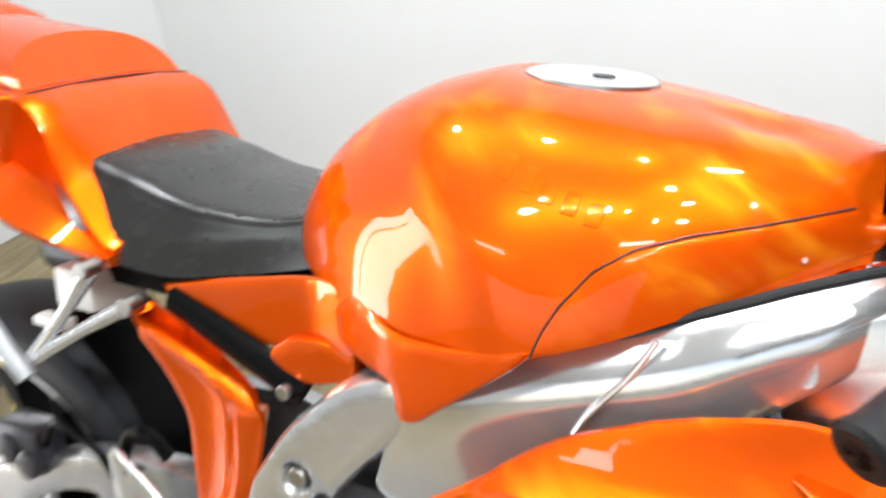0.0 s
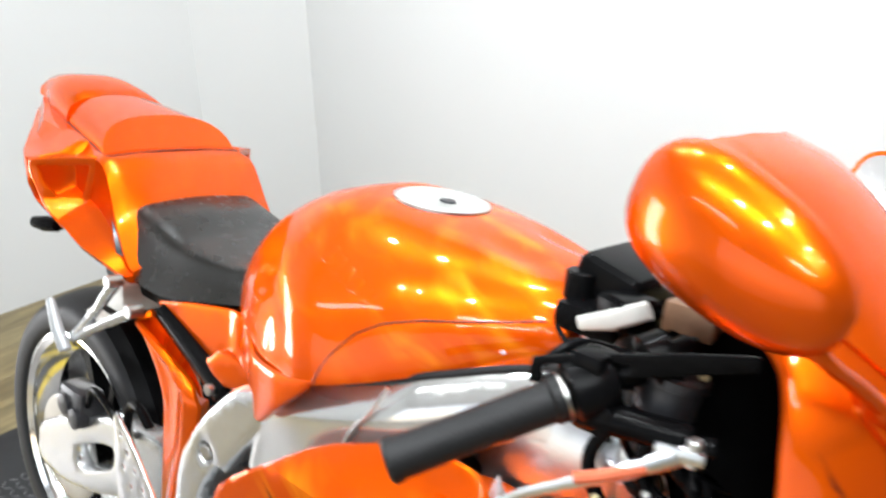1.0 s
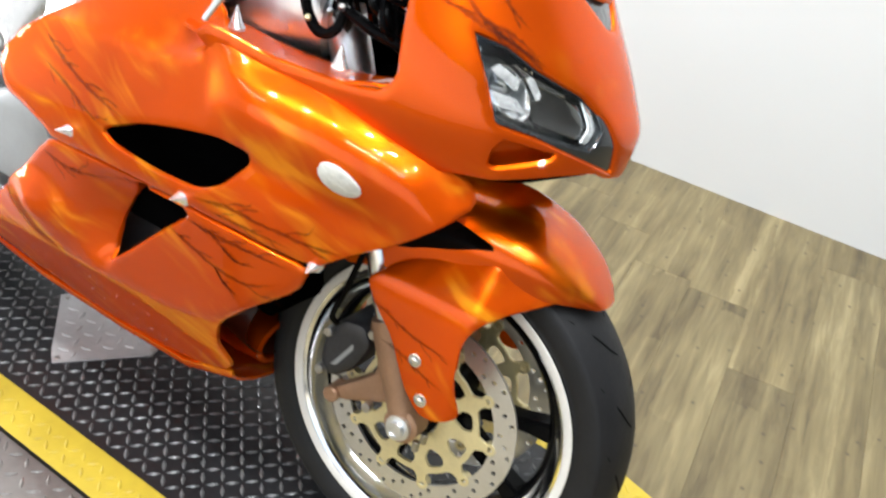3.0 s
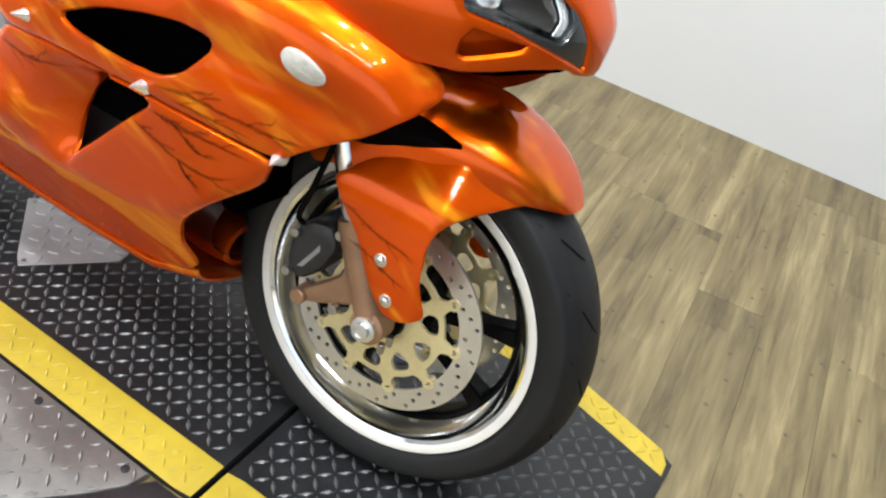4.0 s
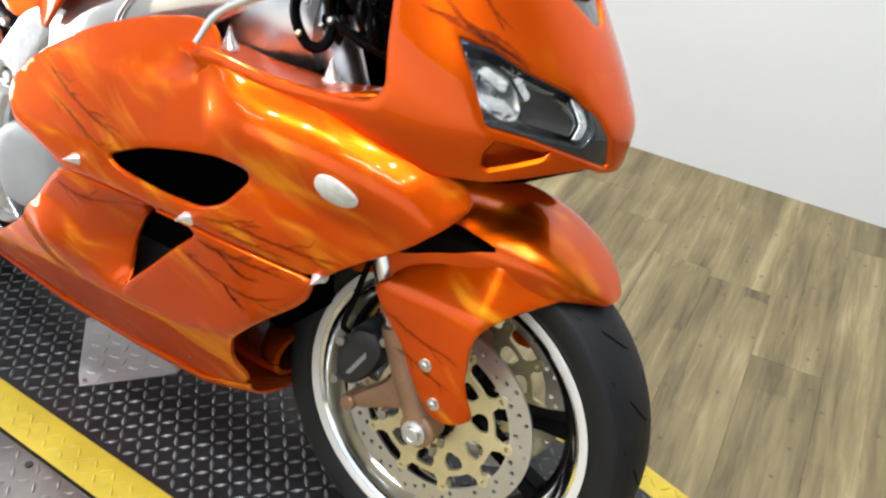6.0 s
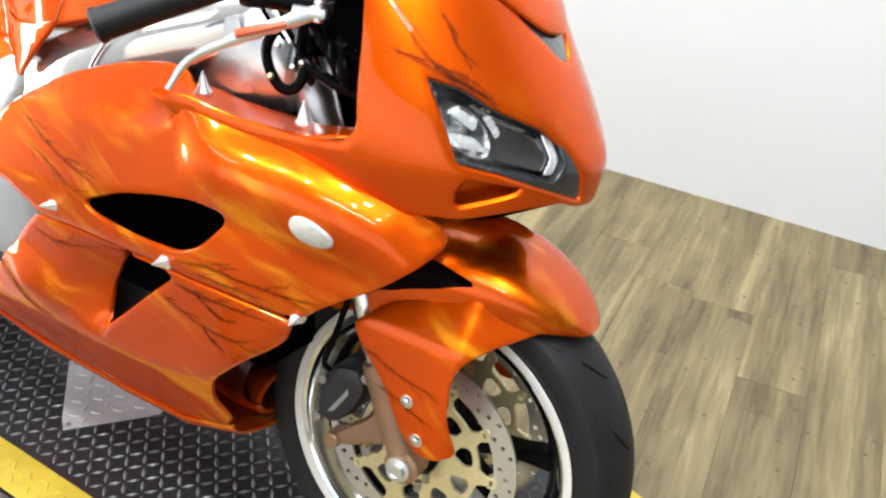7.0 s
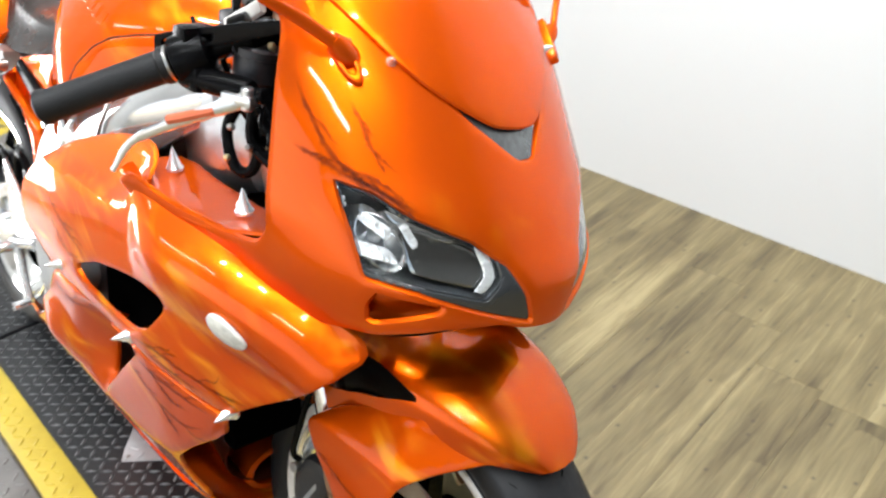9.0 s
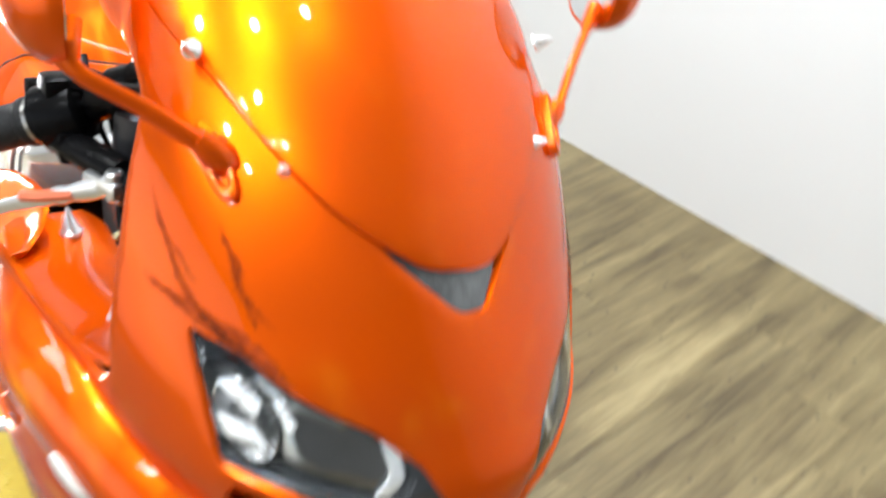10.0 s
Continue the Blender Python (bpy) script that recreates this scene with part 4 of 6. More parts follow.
LOWER = [(0.40, 0.262), (0.548, 0.302), (0.66, 0.368), (0.735, 0.433), (0.812, 0.514), (0.843, 0.538), (0.93, 0.5445), (1.035, 0.546), (1.115, 0.5485), (1.20, 0.5465), (1.3055, 0.535),
         (1.285, 0.489), (1.222, 0.437), (1.166, 0.382), (1.146, 0.328), (1.16, 0.288), (1.14, 0.262), (1.05, 0.232), (0.90, 0.222), (0.74, 0.220), (0.58, 0.228), (0.44, 0.242)]
SCOOP = [(1.018, 0.540), (1.10, 0.543), (1.124, 0.539), (1.06, 0.483), (0.995, 0.422), (0.948, 0.380), (0.948, 0.41), (0.955, 0.448), (0.982, 0.500)]


def lower_fn(s):
    base = side_fn(s)

    def fn(u, v):
        x, y, z = base(u, v)
        crease = ip(u, [0.40, 0.80, 0.93, 1.04, 1.14, 1.20, 1.26, 1.31], [0.30, 0.350, 0.358, 0.367, 0.390, 0.428, 0.487, 0.53])
        if v < crease:
            y = s * min(abs(y), abs(base(u, crease)[1]) - 0.54 * (crease - v))
        d = math.hypot((u - 0.800) / 0.085, (v - 0.412) / 0.055)
        y += s * (0.006 * ip(d, [0.85, 1.05], [1, 0]) + 0.016 * math.exp(-d * d * 2.6))
        ax, az, cx, cz = 0.927, 0.362, 1.040, 0.545
        lx, lz = (cx - ax) / 0.2151, (cz - az) / 0.2151
        along, off = (u - ax) * lx + (v - az) * lz, (u - ax) * -lz + (v - az) * lx
        if -0.02 < along < 0.26 and off > -0.012:
            y -= s * 0.055 * ip(along, [0.0, 0.10, 0.215, 0.25], [0, 0.75, 1, 0.6]) * ip(off, [-0.010, 0.004, 0.035, 0.10], [0, 1, 0.62, 0]) * ip(v, [0.515, 0.543], [1, 0.15])
        return (x, y, z)
    return fn


for s in (-1, 1):
    fairing = part("side_fairing", panel(rounded(UPPER, 1), fairing_fn(s), 0.010 if s < 0 else 0.014, 0.004, 0.007, [rounded(VENT)], flip=s > 0), PAINT_FLAME, bike, "orange side fairing with flames and a vent")
    lower = part("belly_fairing", panel(rounded(LOWER, 1), lower_fn(s), 0.013, 0.004, 0.007, [rounded(SCOOP, 1)], flip=s > 0), PAINT_FLAME, bike, "orange lower fairing with a scoop")
    part("turn_signal", panel([(1.328 + 0.026 * math.cos(a) * (1 + 0.12 * math.cos(a)) + 0.004 * math.sin(a), 0.6675 - 0.009 * math.cos(a) + 0.0165 * math.sin(a)) for a in (2 * math.pi * k / 32 for k in range(32))],
                              lambda u, v: tuple(Vector(fairing_fn(s)(u, v)) + Vector((0, s * (0.002 + 0.006 * max(0, 1 - ((u - 1.33) / 0.04)**2 - ((v - 0.667) / 0.026)**2)), 0))), 0.006, 0.005, 0.003, flip=s > 0), SIGNAL, fairing, "pale oval flush turn signal")

    for i, line in enumerate(([(0.838, 0.693), (0.865, 0.673), (0.909, 0.651), (0.956, 0.635), (1.012, 0.623)], [(0.835, 0.655), (0.888, 0.634), (0.930, 0.612), (0.965, 0.600)],
                              [(1.134, 0.569), (1.190, 0.578), (1.246, 0.573), (1.309, 0.569), (1.345, 0.572)], [(1.16, 0.562), (1.22, 0.560), (1.28, 0.556)])):
        stroke(line, fairing_fn(s), fairing, (0.005, 0.004, 0.005, 0.003)[i], s > 0, i)
    for i, line in enumerate(([(0.823, 0.516), (0.862, 0.509), (0.899, 0.509), (0.974, 0.523)], [(1.077, 0.507), (1.126, 0.493), (1.168, 0.481), (1.218, 0.477), (1.262, 0.495)],
                              [(1.150, 0.536), (1.176, 0.520), (1.203, 0.505), (1.235, 0.509)], [(1.120, 0.532), (1.158, 0.530), (1.224, 0.528), (1.280, 0.524)], [(1.168, 0.481), (1.182, 0.462), (1.206, 0.452)])):
        stroke(line, lower_fn(s), lower, 0.0048, s > 0, i + 9)

# belly floor and air duct at the front of the belly
belly = []
for x, w, z0 in ((0.40, 0.14, 0.262), (0.5, 0.160, 0.236), (0.7, 0.163, 0.222), (0.9, 0.165, 0.224), (1.05, 0.168, 0.234), (1.15, 0.17, 0.268)):
    belly.append([(x, w * math.cos(a), z0 - 0.055 * math.sin(a)) for a in (math.pi * k / 16 for k in range(17))])
belly_pan = loft(belly, False, False)
bmesh.ops.solidify(belly_pan, geom=list(belly_pan.faces), thickness=0.004)
part("belly_pan", belly_pan, PAINT_FLAME, bike, "orange belly pan")
part("duct_mouth", loft([[(x, w * math.cos(a), 0.325 + h * math.sin(a)) for a in (2 * math.pi * k / 32 for k in range(32))] for x, w, h in ((1.15, 0.15, 0.075), (1.10, 0.14, 0.07), (1.02, 0.125, 0.06), (0.95, 0.11, 0.05))], True, False), DUCT_RED, bike, "dark red air duct mouth")
part("duct_pod", loft([[(x, -0.055 + w * math.cos(a), 0.275 + h * math.sin(a)) for a in (2 * math.pi * k / 24 for k in range(24))] for x, w, h in ((1.00, 0.055, 0.035), (1.10, 0.062, 0.042), (1.145, 0.058, 0.038), (1.147, 0.048, 0.03), (1.10, 0.044, 0.026))], True, True), PAINT, bike, "orange duct pod")

# nose: x of the centre line, and half width, over z
NZ = [0.70, 0.76, 0.807, 0.878, 0.946, 1.018, 1.078, 1.125, 1.14]
NX = [1.562, 1.567, 1.545, 1.498, 1.450, 1.390, 1.324, 1.258, 1.216]
NB = [1.30, 1.30, 1.30, 1.30, 1.295, 1.265, 1.225, 1.18, 1.15]
NW = [0.212, 0.230, 0.232, 0.222, 0.208, 0.185, 0.162, 0.140, 0.128]


def nose_fn(u, v):
    """u: across, in metres from the centre line round to a side and on to the rear; v: height."""
    s = -1 if u < 0 else 1
    a = abs(u) / 0.30
    xf, xb, w = ip(v, NZ, NX), ip(v, NZ, NB), ip(v, NZ, NW)
    if a <= 1:
        t, p = a * math.pi / 2, 2.05 if s < 0 else 1.72
        return (xb + (xf - xb) * max(0.0, math.cos(t))**(2 / p), s * w * max(0.0, math.sin(t))**(2 / p), v)
    return (xb - (a - 1) * 0.30, s * (w + 0.05 * (a - 1)), v)


def nose_u(x, z):
    """u of the right side at x and height z (negative: right)."""
    xf, xb = ip(z, NZ, NX), ip(z, NZ, NB)
    if x <= xb:
        return -0.30 * (1 + (xb - x) / 0.30)
    c = min(1.0, (x - xb) / (xf - xb))
    return -0.30 * math.acos(min(1.0, c**(2.05 / 2))) / (math.pi / 2)


def on_nose(pts):
    return [(nose_u(x, z), z) for x, z in pts]


def other(pts):
    return [(-u, v) for u, v in reversed(pts)]


HEAD = [(-0.187, 0.858), (-0.1545, 0.851), (-0.1245, 0.832), (-0.0785, 0.812), (-0.053, 0.789), (-0.037, 0.756), (-0.028, 0.725), (-0.073, 0.742), (-0.134, 0.765), (-0.172, 0.773), (-0.177, 0.814)]
RIGHT = on_nose([(1.448, 0.703), (1.40, 0.698), (1.31, 0.703), (1.21, 0.718), (1.13, 0.742), (1.095, 0.766), (1.12, 0.783), (1.20, 0.768), (1.30, 0.767), (1.345, 0.774), (1.358, 0.795), (1.353, 0.83), (1.346, 0.88),
                 (1.333, 0.945), (1.318, 0.990), (1.288, 1.010), (1.237, 1.020), (1.205, 1.032), (1.175, 1.055), (1.163, 1.085), (1.20, 1.112), (1.29, 1.078), (1.37, 1.032), (1.43, 0.980), (1.470, 0.930)])
INTAKE = [(-0.163, 0.7565), (-0.112, 0.7485), (-0.116, 0.7425), (-0.166, 0.7215), (-0.172, 0.7225), (-0.171, 0.740)]
COWL = RIGHT[:-2] + [(-0.060, 0.984), (-0.074, 0.950), (-0.056, 0.9205), (-0.032, 0.899), (-0.010, 0.878), (0.010, 0.878), (0.032, 0.899), (0.056, 0.9205), (0.074, 0.950), (0.060, 0.984)] + other(RIGHT[:-2]) + [(0.168, 0.703), (0.136, 0.7125), (0.104, 0.7215), (0.06, 0.7265), (0.036, 0.7165), (0.0, 0.712), (-0.036, 0.7165), (-0.06, 0.7265), (-0.104, 0.7215), (-0.136, 0.7125), (-0.168, 0.703)]
cowl = part("nose_cowl", panel(rounded(COWL, 2), nose_fn, 0.008, 0.004, 0.007, [HEAD, other(HEAD), INTAKE, other(INTAKE)]), PAINT_NOSE, bike, "orange nose cowl with faint dark strokes")
SCREEN = [(-0.0615, 0.9255), (-0.0935, 0.9465), (-0.117, 0.966), (-0.145, 0.990), (-0.175, 1.012), (-0.215, 1.030), (-0.283, 1.056), (-0.324, 1.085), (-0.327, 1.11), (-0.315, 1.125)]
screen_out = SCREEN + [(-0.16, 1.138), (-0.08, 1.14), (0.0, 1.14), (0.08, 1.14), (0.16, 1.138)] + other(SCREEN) + [(0.03, 0.906), (0, 0.9045), (-0.03, 0.908)]


def screen_fn(u, v):
    x, y, z = nose_fn(u, v)
    k = 0.003 * math.cos(min(1, abs(u) / 0.25) * math.pi / 2) * ip(v, [0.89, 0.95, 1.1], [0.25, 1, 1])
    return (x + k + 0.003, y * 1.01, z + k * 0.6)


part("windscreen", panel(rounded(screen_out, 1), screen_fn, 0.012, 0.004, 0.004), PAINT, cowl, "orange painted windscreen")
POSITION = [(-0.063, 0.928), (-0.03, 0.916), (0.0, 0.911), (0.024, 0.913), (0.047, 0.922), (0.030, 0.898), (0.012, 0.8765), (-0.012, 0.8765), (-0.034, 0.896)]
part("position_lamp", panel(POSITION, lambda u, v: tuple(Vector(nose_fn(u, v)) - Vector((0.004, 0, 0.001))), 0.008, 0.003, 0.002), LAMP_GREY, cowl, "smoked grey position lamp")
CLEAR = [(-0.1835, 0.855), (-0.155, 0.848), (-0.1245, 0.829), (-0.085, 0.812), (-0.062, 0.8015), (-0.060, 0.775), (-0.074, 0.755), (-0.134, 0.7695), (-0.1705, 0.778), (-0.1765, 0.814)]


def behind(d, m=(0, 0, 0)):
    return lambda u, v: tuple(Vector(nose_fn(u, v)) - Vector((d, 0, 0)) - Vector((0, 0.45 * d * (1 if nose_fn(u, v)[1] > 0 else -1), 0)))


for hd, cl, s in ((HEAD, CLEAR, -1), (other(HEAD), other(CLEAR), 1)):
    lamp = part("headlight", panel(hd, behind(0.004), 0.009, 0.003, 0.002, [cl]), GREY_LENS, cowl, "clear headlight with chrome reflector in a smoked rim")
    part("lamp_housing", panel(cl, behind(0.046), 0.012, 0.003, 0.002), LAMP_BACK, lamp)
    outline = resample(cl, 0.008)
    box = loft([[behind(d)(u, v) for u, v in outline] for d in (0.007, 0.026, 0.047)], True, False)
    bmesh.ops.solidify(box, geom=list(box.faces), thickness=0.001)
    part("lamp_box", box, GREY_LENS, lamp)
    part("lens", panel(cl, behind(0.005), 0.010, 0.0015, 0.001), LENS, lamp, "clear lamp lens", smooth=60).visible_shadow = False

    def spot(u, v, d):
        return Vector(behind(d)(-s * u, v))
    u, v, ru, rv, deep = -0.153, 0.805, 0.019, 0.026, 0.024

    def ring(f, d):
        return [spot(u + ru * f * math.cos(a), v + rv * f * math.sin(a) - 0.32 * ru * f * math.cos(a), d) for a in (2 * math.pi * j / 36 for j in range(36))]
    refl = loft([ring(k / 10, 0.010 + deep * (1 - (k / 10)**2)) for k in range(1, 11)], True, False)
    bmesh.ops.solidify(refl, geom=list(refl.faces), thickness=0.0012)
    part("reflector", refl, REFLECTOR, lamp, "chrome lamp reflector")
    part("bulb", spun([(0, 0), (0.006, 0), (0.007, 0.6), (0.004, 1), (0, 1)], spot(u, v, 0.012 + deep), spot(u, v, 0.018), 12), ALU_SATIN, lamp)
    for name, shape, deep, surface, note in (("lamp_mask", ((-0.136, 0.812), (-0.118, 0.8165), (-0.096, 0.811), (-0.074, 0.798), (-0.0675, 0.778), (-0.078, 0.7625), (-0.132, 0.7765)), 0.016, MASK_GREY, "smooth grey lamp mask"),
                                             ("bright_edge", ((-0.076, 0.8045), (-0.0645, 0.799), (-0.063, 0.777), (-0.075, 0.7595), (-0.084, 0.7625), (-0.0725, 0.779), (-0.074, 0.792)), 0.011, LAMP_BACK, ""),
                                             ("bright_band", ((-0.150, 0.838), (-0.124, 0.825), (-0.090, 0.8115), (-0.094, 0.806), (-0.122, 0.815), (-0.140, 0.824)), 0.013, REFLECTOR, "")):
        part(name, panel([(-s * a, b) for a, b in shape], behind(deep), 0.008, 0.002, 0.002, flip=s > 0), surface, lamp, note)
    part("dark_shroud", panel([(-s * u, v) for u, v in ((-0.182, 0.850), (-0.152, 0.844), (-0.140, 0.836), (-0.150, 0.832), (-0.160, 0.838), (-0.176, 0.838))], behind(0.011), 0.008, 0.002, 0.001, flip=s > 0), BLACK, lamp)
    for plate in (((-0.177, 0.806), (-0.146, 0.800), (-0.140, 0.786), (-0.171, 0.790)), ((-0.170, 0.826), (-0.160, 0.832), (-0.141, 0.819), (-0.146, 0.806)), ((-0.136, 0.822), (-0.128, 0.826), (-0.121, 0.806), (-0.127, 0.800)),
                  ((-0.1815, 0.849), (-0.176, 0.847), (-0.177, 0.833), (-0.1805, 0.835))):
        part("mirror_facet", panel([(-s * u, v) for u, v in plate], behind(0.010), 0.008, 0.002, 0.001, flip=s > 0), LAMP_BACK, lamp)
    part("bezel", panel([(-s * u, v) for u, v in ((-0.181, 0.852), (-0.160, 0.846), (-0.165, 0.836), (-0.180, 0.838))], behind(0.010), 0.01, 0.002, 0.001, flip=s > 0), BLACK, lamp)
    part("rib", joined(*[tube([spot(-0.127 - 0.006 * k, 0.829 + 0.002 * k, 0.014), spot(-0.126 - 0.005 * k, 0.81, 0.024), spot(-0.124 - 0.004 * k, 0.788, 0.018)], 0.0022, 8) for k in range(2)]), CHROME, lamp)
# chin coloured black to put the shade under the nose into it
part("chin", panel(rounded([(-0.20, 0.0), (0.20, 0.0), (0.17, 0.06), (0.0, 0.10), (-0.17, 0.06)], 1), lambda u, v: (1.44 + v * 1.18 - 0.02, u * 0.88, 0.703 + v * 0.10 - 0.004), 0.02, 0.004, 0.003, flip=False), BLACK_MATT, cowl, "chin panel blackened as shade under the nose")

for q in (-1, 1):
    part("intake_back", panel([(q * u, v) for u, v in ((0.19, 0.765), (0.10, 0.752), (0.10, 0.722), (0.19, 0.700))], behind(0.022), 0.015, 0.003, 0.001, flip=q > 0), PAINT, cowl, "recessed orange intake")
for line, w in (([(-0.223, 0.940), (-0.204, 0.906), (-0.184, 0.876), (-0.150, 0.862), (-0.118, 0.841)], 0.0048), ([(-0.166, 0.930), (-0.156, 0.906), (-0.150, 0.888), (-0.128, 0.868)], 0.0042),
                ([(-0.226, 0.884), (-0.199, 0.875), (-0.172, 0.863), (-0.140, 0.850)], 0.0046), ([(-0.184, 0.876), (-0.165, 0.862), (-0.138, 0.848), (-0.118, 0.837)], 0.0055)):
    stroke(line, nose_fn, cowl, w, False, 3, 2)
    stroke(other(line), nose_fn, cowl, w, False, 3, 2)

# tank
TX = [0.540, 0.565, 0.60, 0.647, 0.70, 0.755, 0.82, 0.90, 0.98, 1.04, 1.078]
TZ = [0.845, 0.889, 0.928, 0.961, 0.984, 0.9955, 0.9935, 0.985, 0.974, 0.963, 0.952]
TB = [0.815, 0.808, 0.800, 0.792, 0.783, 0.783, 0.795, 0.822, 0.848, 0.866, 0.880]
TW = [0.060, 0.100, 0.135, 0.165, 0.190, 0.207, 0.217, 0.205, 0.160, 0.118, 0.095]


def tank_fn(x, q):
    """q: 0 at the right lower edge, 1 at the left one."""
    zt, zb, w = ip(x, TX, TZ), ip(x, TX, TB), ip(x, TX, TW)
    a = math.pi * q
    c, s = math.cos(a), math.sin(a)
    p = 2.45
    y = -w * math.copysign(abs(c)**(2 / p), c)
    z = zb + (zt - zb) * abs(s)**(2 / p)
    k = abs(c) * (1 - abs(c)) * 4
    y *= 1 - 0.03 * k
    b = ip(z, [0.80, 0.839, 0.876, 0.924, 0.956], [0.86, 0.844, 0.802, 0.743, 0.692])
    d = x - b
    y *= 1 + 0.055 * math.exp(-(d / (0.075 if d > 0 else 0.06))**2) * min(1, abs(c) * 1.6)
    z -= 0.003 * ip(math.hypot(x - 0.826, y), [0.060, 0.068], [1, 0]) * (z > 0.95)
    z -= 0.007 * math.exp(-((x - 0.985) / 0.045)**2 - ((abs(y) - 0.045) / 0.022)**2)
    return (x, y, z)


rows = [[tank_fn(x, q / 84) for q in range(85)] for x in np.linspace(0.540, 1.078, 90)]
tank = part("fuel_tank", loft([r + [(r[0][0], r[-1][1] * 0.6, r[-1][2] - 0.01), (r[0][0], r[0][1] * 0.6, r[0][2] - 0.01)] for r in rows], True, True), PAINT_TANK, bike, "orange flame-painted fuel tank", smooth=50)


def tank_side(s, proud=0.0018):
    """The side of the tank at x = u and height v, slightly proud."""
    def fn(u, v):
        zt, zb = ip(u, TX, TZ), ip(u, TX, TB)
        k = max(0.0, min(0.999, (v - zb) / (zt - zb)))
        x, y, z = tank_fn(u, math.asin(k**(2.45 / 2)) / math.pi)
        return (u, -s * (y - proud), v)
    return fn


for s in (-1, 1):
    part("tank_cover", panel(rounded([(0.858, 0.806), (0.866, 0.830), (0.876, 0.850), (0.895, 0.876), (0.92, 0.892), (0.955, 0.902), (1.0, 0.909), (1.06, 0.920), (1.085, 0.918), (1.085, 0.892), (1.04, 0.872), (0.952, 0.838)], 1), tank_side(s), 0.010, 0.005, 0.003, flip=s > 0), PAINT_TANK, tank, "orange lower tank cover")
    part("seam", tube([tank_side(s, 0.0012)(u, v) for u, v in ((0.8585, 0.808), (0.866, 0.830), (0.876, 0.850), (0.895, 0.876), (0.92, 0.8925), (0.955, 0.9025), (1.0, 0.9095), (1.06, 0.9205))], 0.0010, 8), STROKE, tank)
    part("tank_skirt", panel(rounded([(0.668, 0.808), (0.728, 0.790), (0.80, 0.798), (0.862, 0.815), (0.850, 0.798), (0.795, 0.750), (0.752, 0.711), (0.734, 0.710), (0.728, 0.745), (0.66, 0.742), (0.62, 0.76)], 1),
                             lambda u, v: (u, s * (ip(u, [0.62, 0.67, 0.73, 0.80, 0.86], [0.150, 0.178, 0.209, 0.225, 0.229]) - 0.03 * max(0, 0.78 - v)), v), 0.012, 0.004, 0.006, flip=s > 0), PAINT_TANK, tank, "orange skirt below the tank")
    cover_p = part("side_cover", panel(rounded([(0.402, 0.752), (0.50, 0.778), (0.60, 0.800), (0.662, 0.806), (0.69, 0.775), (0.67, 0.735), (0.63, 0.738), (0.594, 0.735), (0.56, 0.712), (0.50, 0.728)], 1),
                                       lambda u, v: (u, s * ip(u, [0.40, 0.6, 0.7], [0.150, 0.152, 0.18]), v), 0.013, 0.004, 0.005, flip=s > 0), PAINT, bike, "orange side cover under the seat")
    part("round_cover", panel(rounded([(0.560, 0.715), (0.592, 0.739), (0.635, 0.742), (0.668, 0.735), (0.664, 0.705), (0.612, 0.688), (0.58, 0.692)], 1), lambda u, v: (u, s * 0.163, v), 0.012, 0.02, 0.008, flip=s > 0), PAINT, cover_p)
CAP = Vector((0.826, 0.0, 0.9884))
CAP_UP = Vector((0.05, 0, 1)).normalized()
part("filler_cap", spun([(0, 0), (0.061, 0), (0.061, 0.7), (0.058, 1.0), (0.047, 1.0), (0.045, 0.85), (0, 0.85)], CAP - CAP_UP * 0.002, CAP + CAP_UP * 0.004, 56), CAP_METAL, tank, "silver fuel filler cap")
part("cap_lock", spun([(0, 0), (0.011, 0), (0.010, 1), (0, 1)], CAP + Vector((0.012, -0.004, 0.0005)), CAP + Vector((0.012, -0.004, 0)) + CAP_UP * 0.0045, 18), DARK_METAL, tank)
part("cap_ring", spun([(0.0605, 0), (0.0635, 0), (0.0630, 0.8), (0.0605, 0.8)], CAP - CAP_UP * 0.003, CAP + CAP_UP * 0.0038, 56), STEEL, tank)

for k in range(5):
    x = 0.812 + 0.019 * k
    part("tank_emblem", panel([(x - 0.007, 0.930 - 0.006 * k), (x + 0.005, 0.928 - 0.006 * k), (x + 0.007, 0.945 - 0.0065 * k), (x - 0.005, 0.947 - 0.0065 * k)], tank_side(-1, 0.0008), 0.006, 0.002, 0.0009), PAINT_TANK, tank, "embossed orange emblem")

# seat
SEX, SET, SEB, SEW = [0.245, 0.27, 0.33, 0.42, 0.52, 0.60, 0.625], [0.868, 0.876, 0.868, 0.846, 0.838, 0.848, 0.845], [0.858, 0.84, 0.776, 0.768, 0.782, 0.795, 0.80], [0.13, 0.146, 0.158, 0.156, 0.138, 0.108, 0.10]


def seat_row(x):
    """Half a cross-section from the right lower edge over a rounded shoulder to the middle, then mirrored."""
    zt, zb, w = ip(x, SEX, SET), ip(x, SEX, SEB), ip(x, SEX, SEW)
    h = zt - zb
    half = []
    for k in range(25):
        f = k / 24
        if f < 0.58:
            g = f / 0.58
            half.append((w * (1.0 - 0.26 * g - 0.05 * math.sin(math.pi * g)), zb + h * 0.86 * g**0.9))
        else:
            g = (f - 0.58) / 0.42
            half.append((w * 0.74 * (1 - g), zb + h * (0.86 + 0.14 * math.sin(g * math.pi / 2)) + 0.002 * math.exp(-(g / 0.08)**2)))
    for _ in range(5):
        half = half[:1] + [tuple((a + 2 * b + c) / 4 for a, b, c in zip(*trio)) for trio in zip(half, half[1:], half[2:])] + half[-1:]
    return [(x, -y, z) for y, z in half] + [(x, y, z) for y, z in half[-2::-1]]


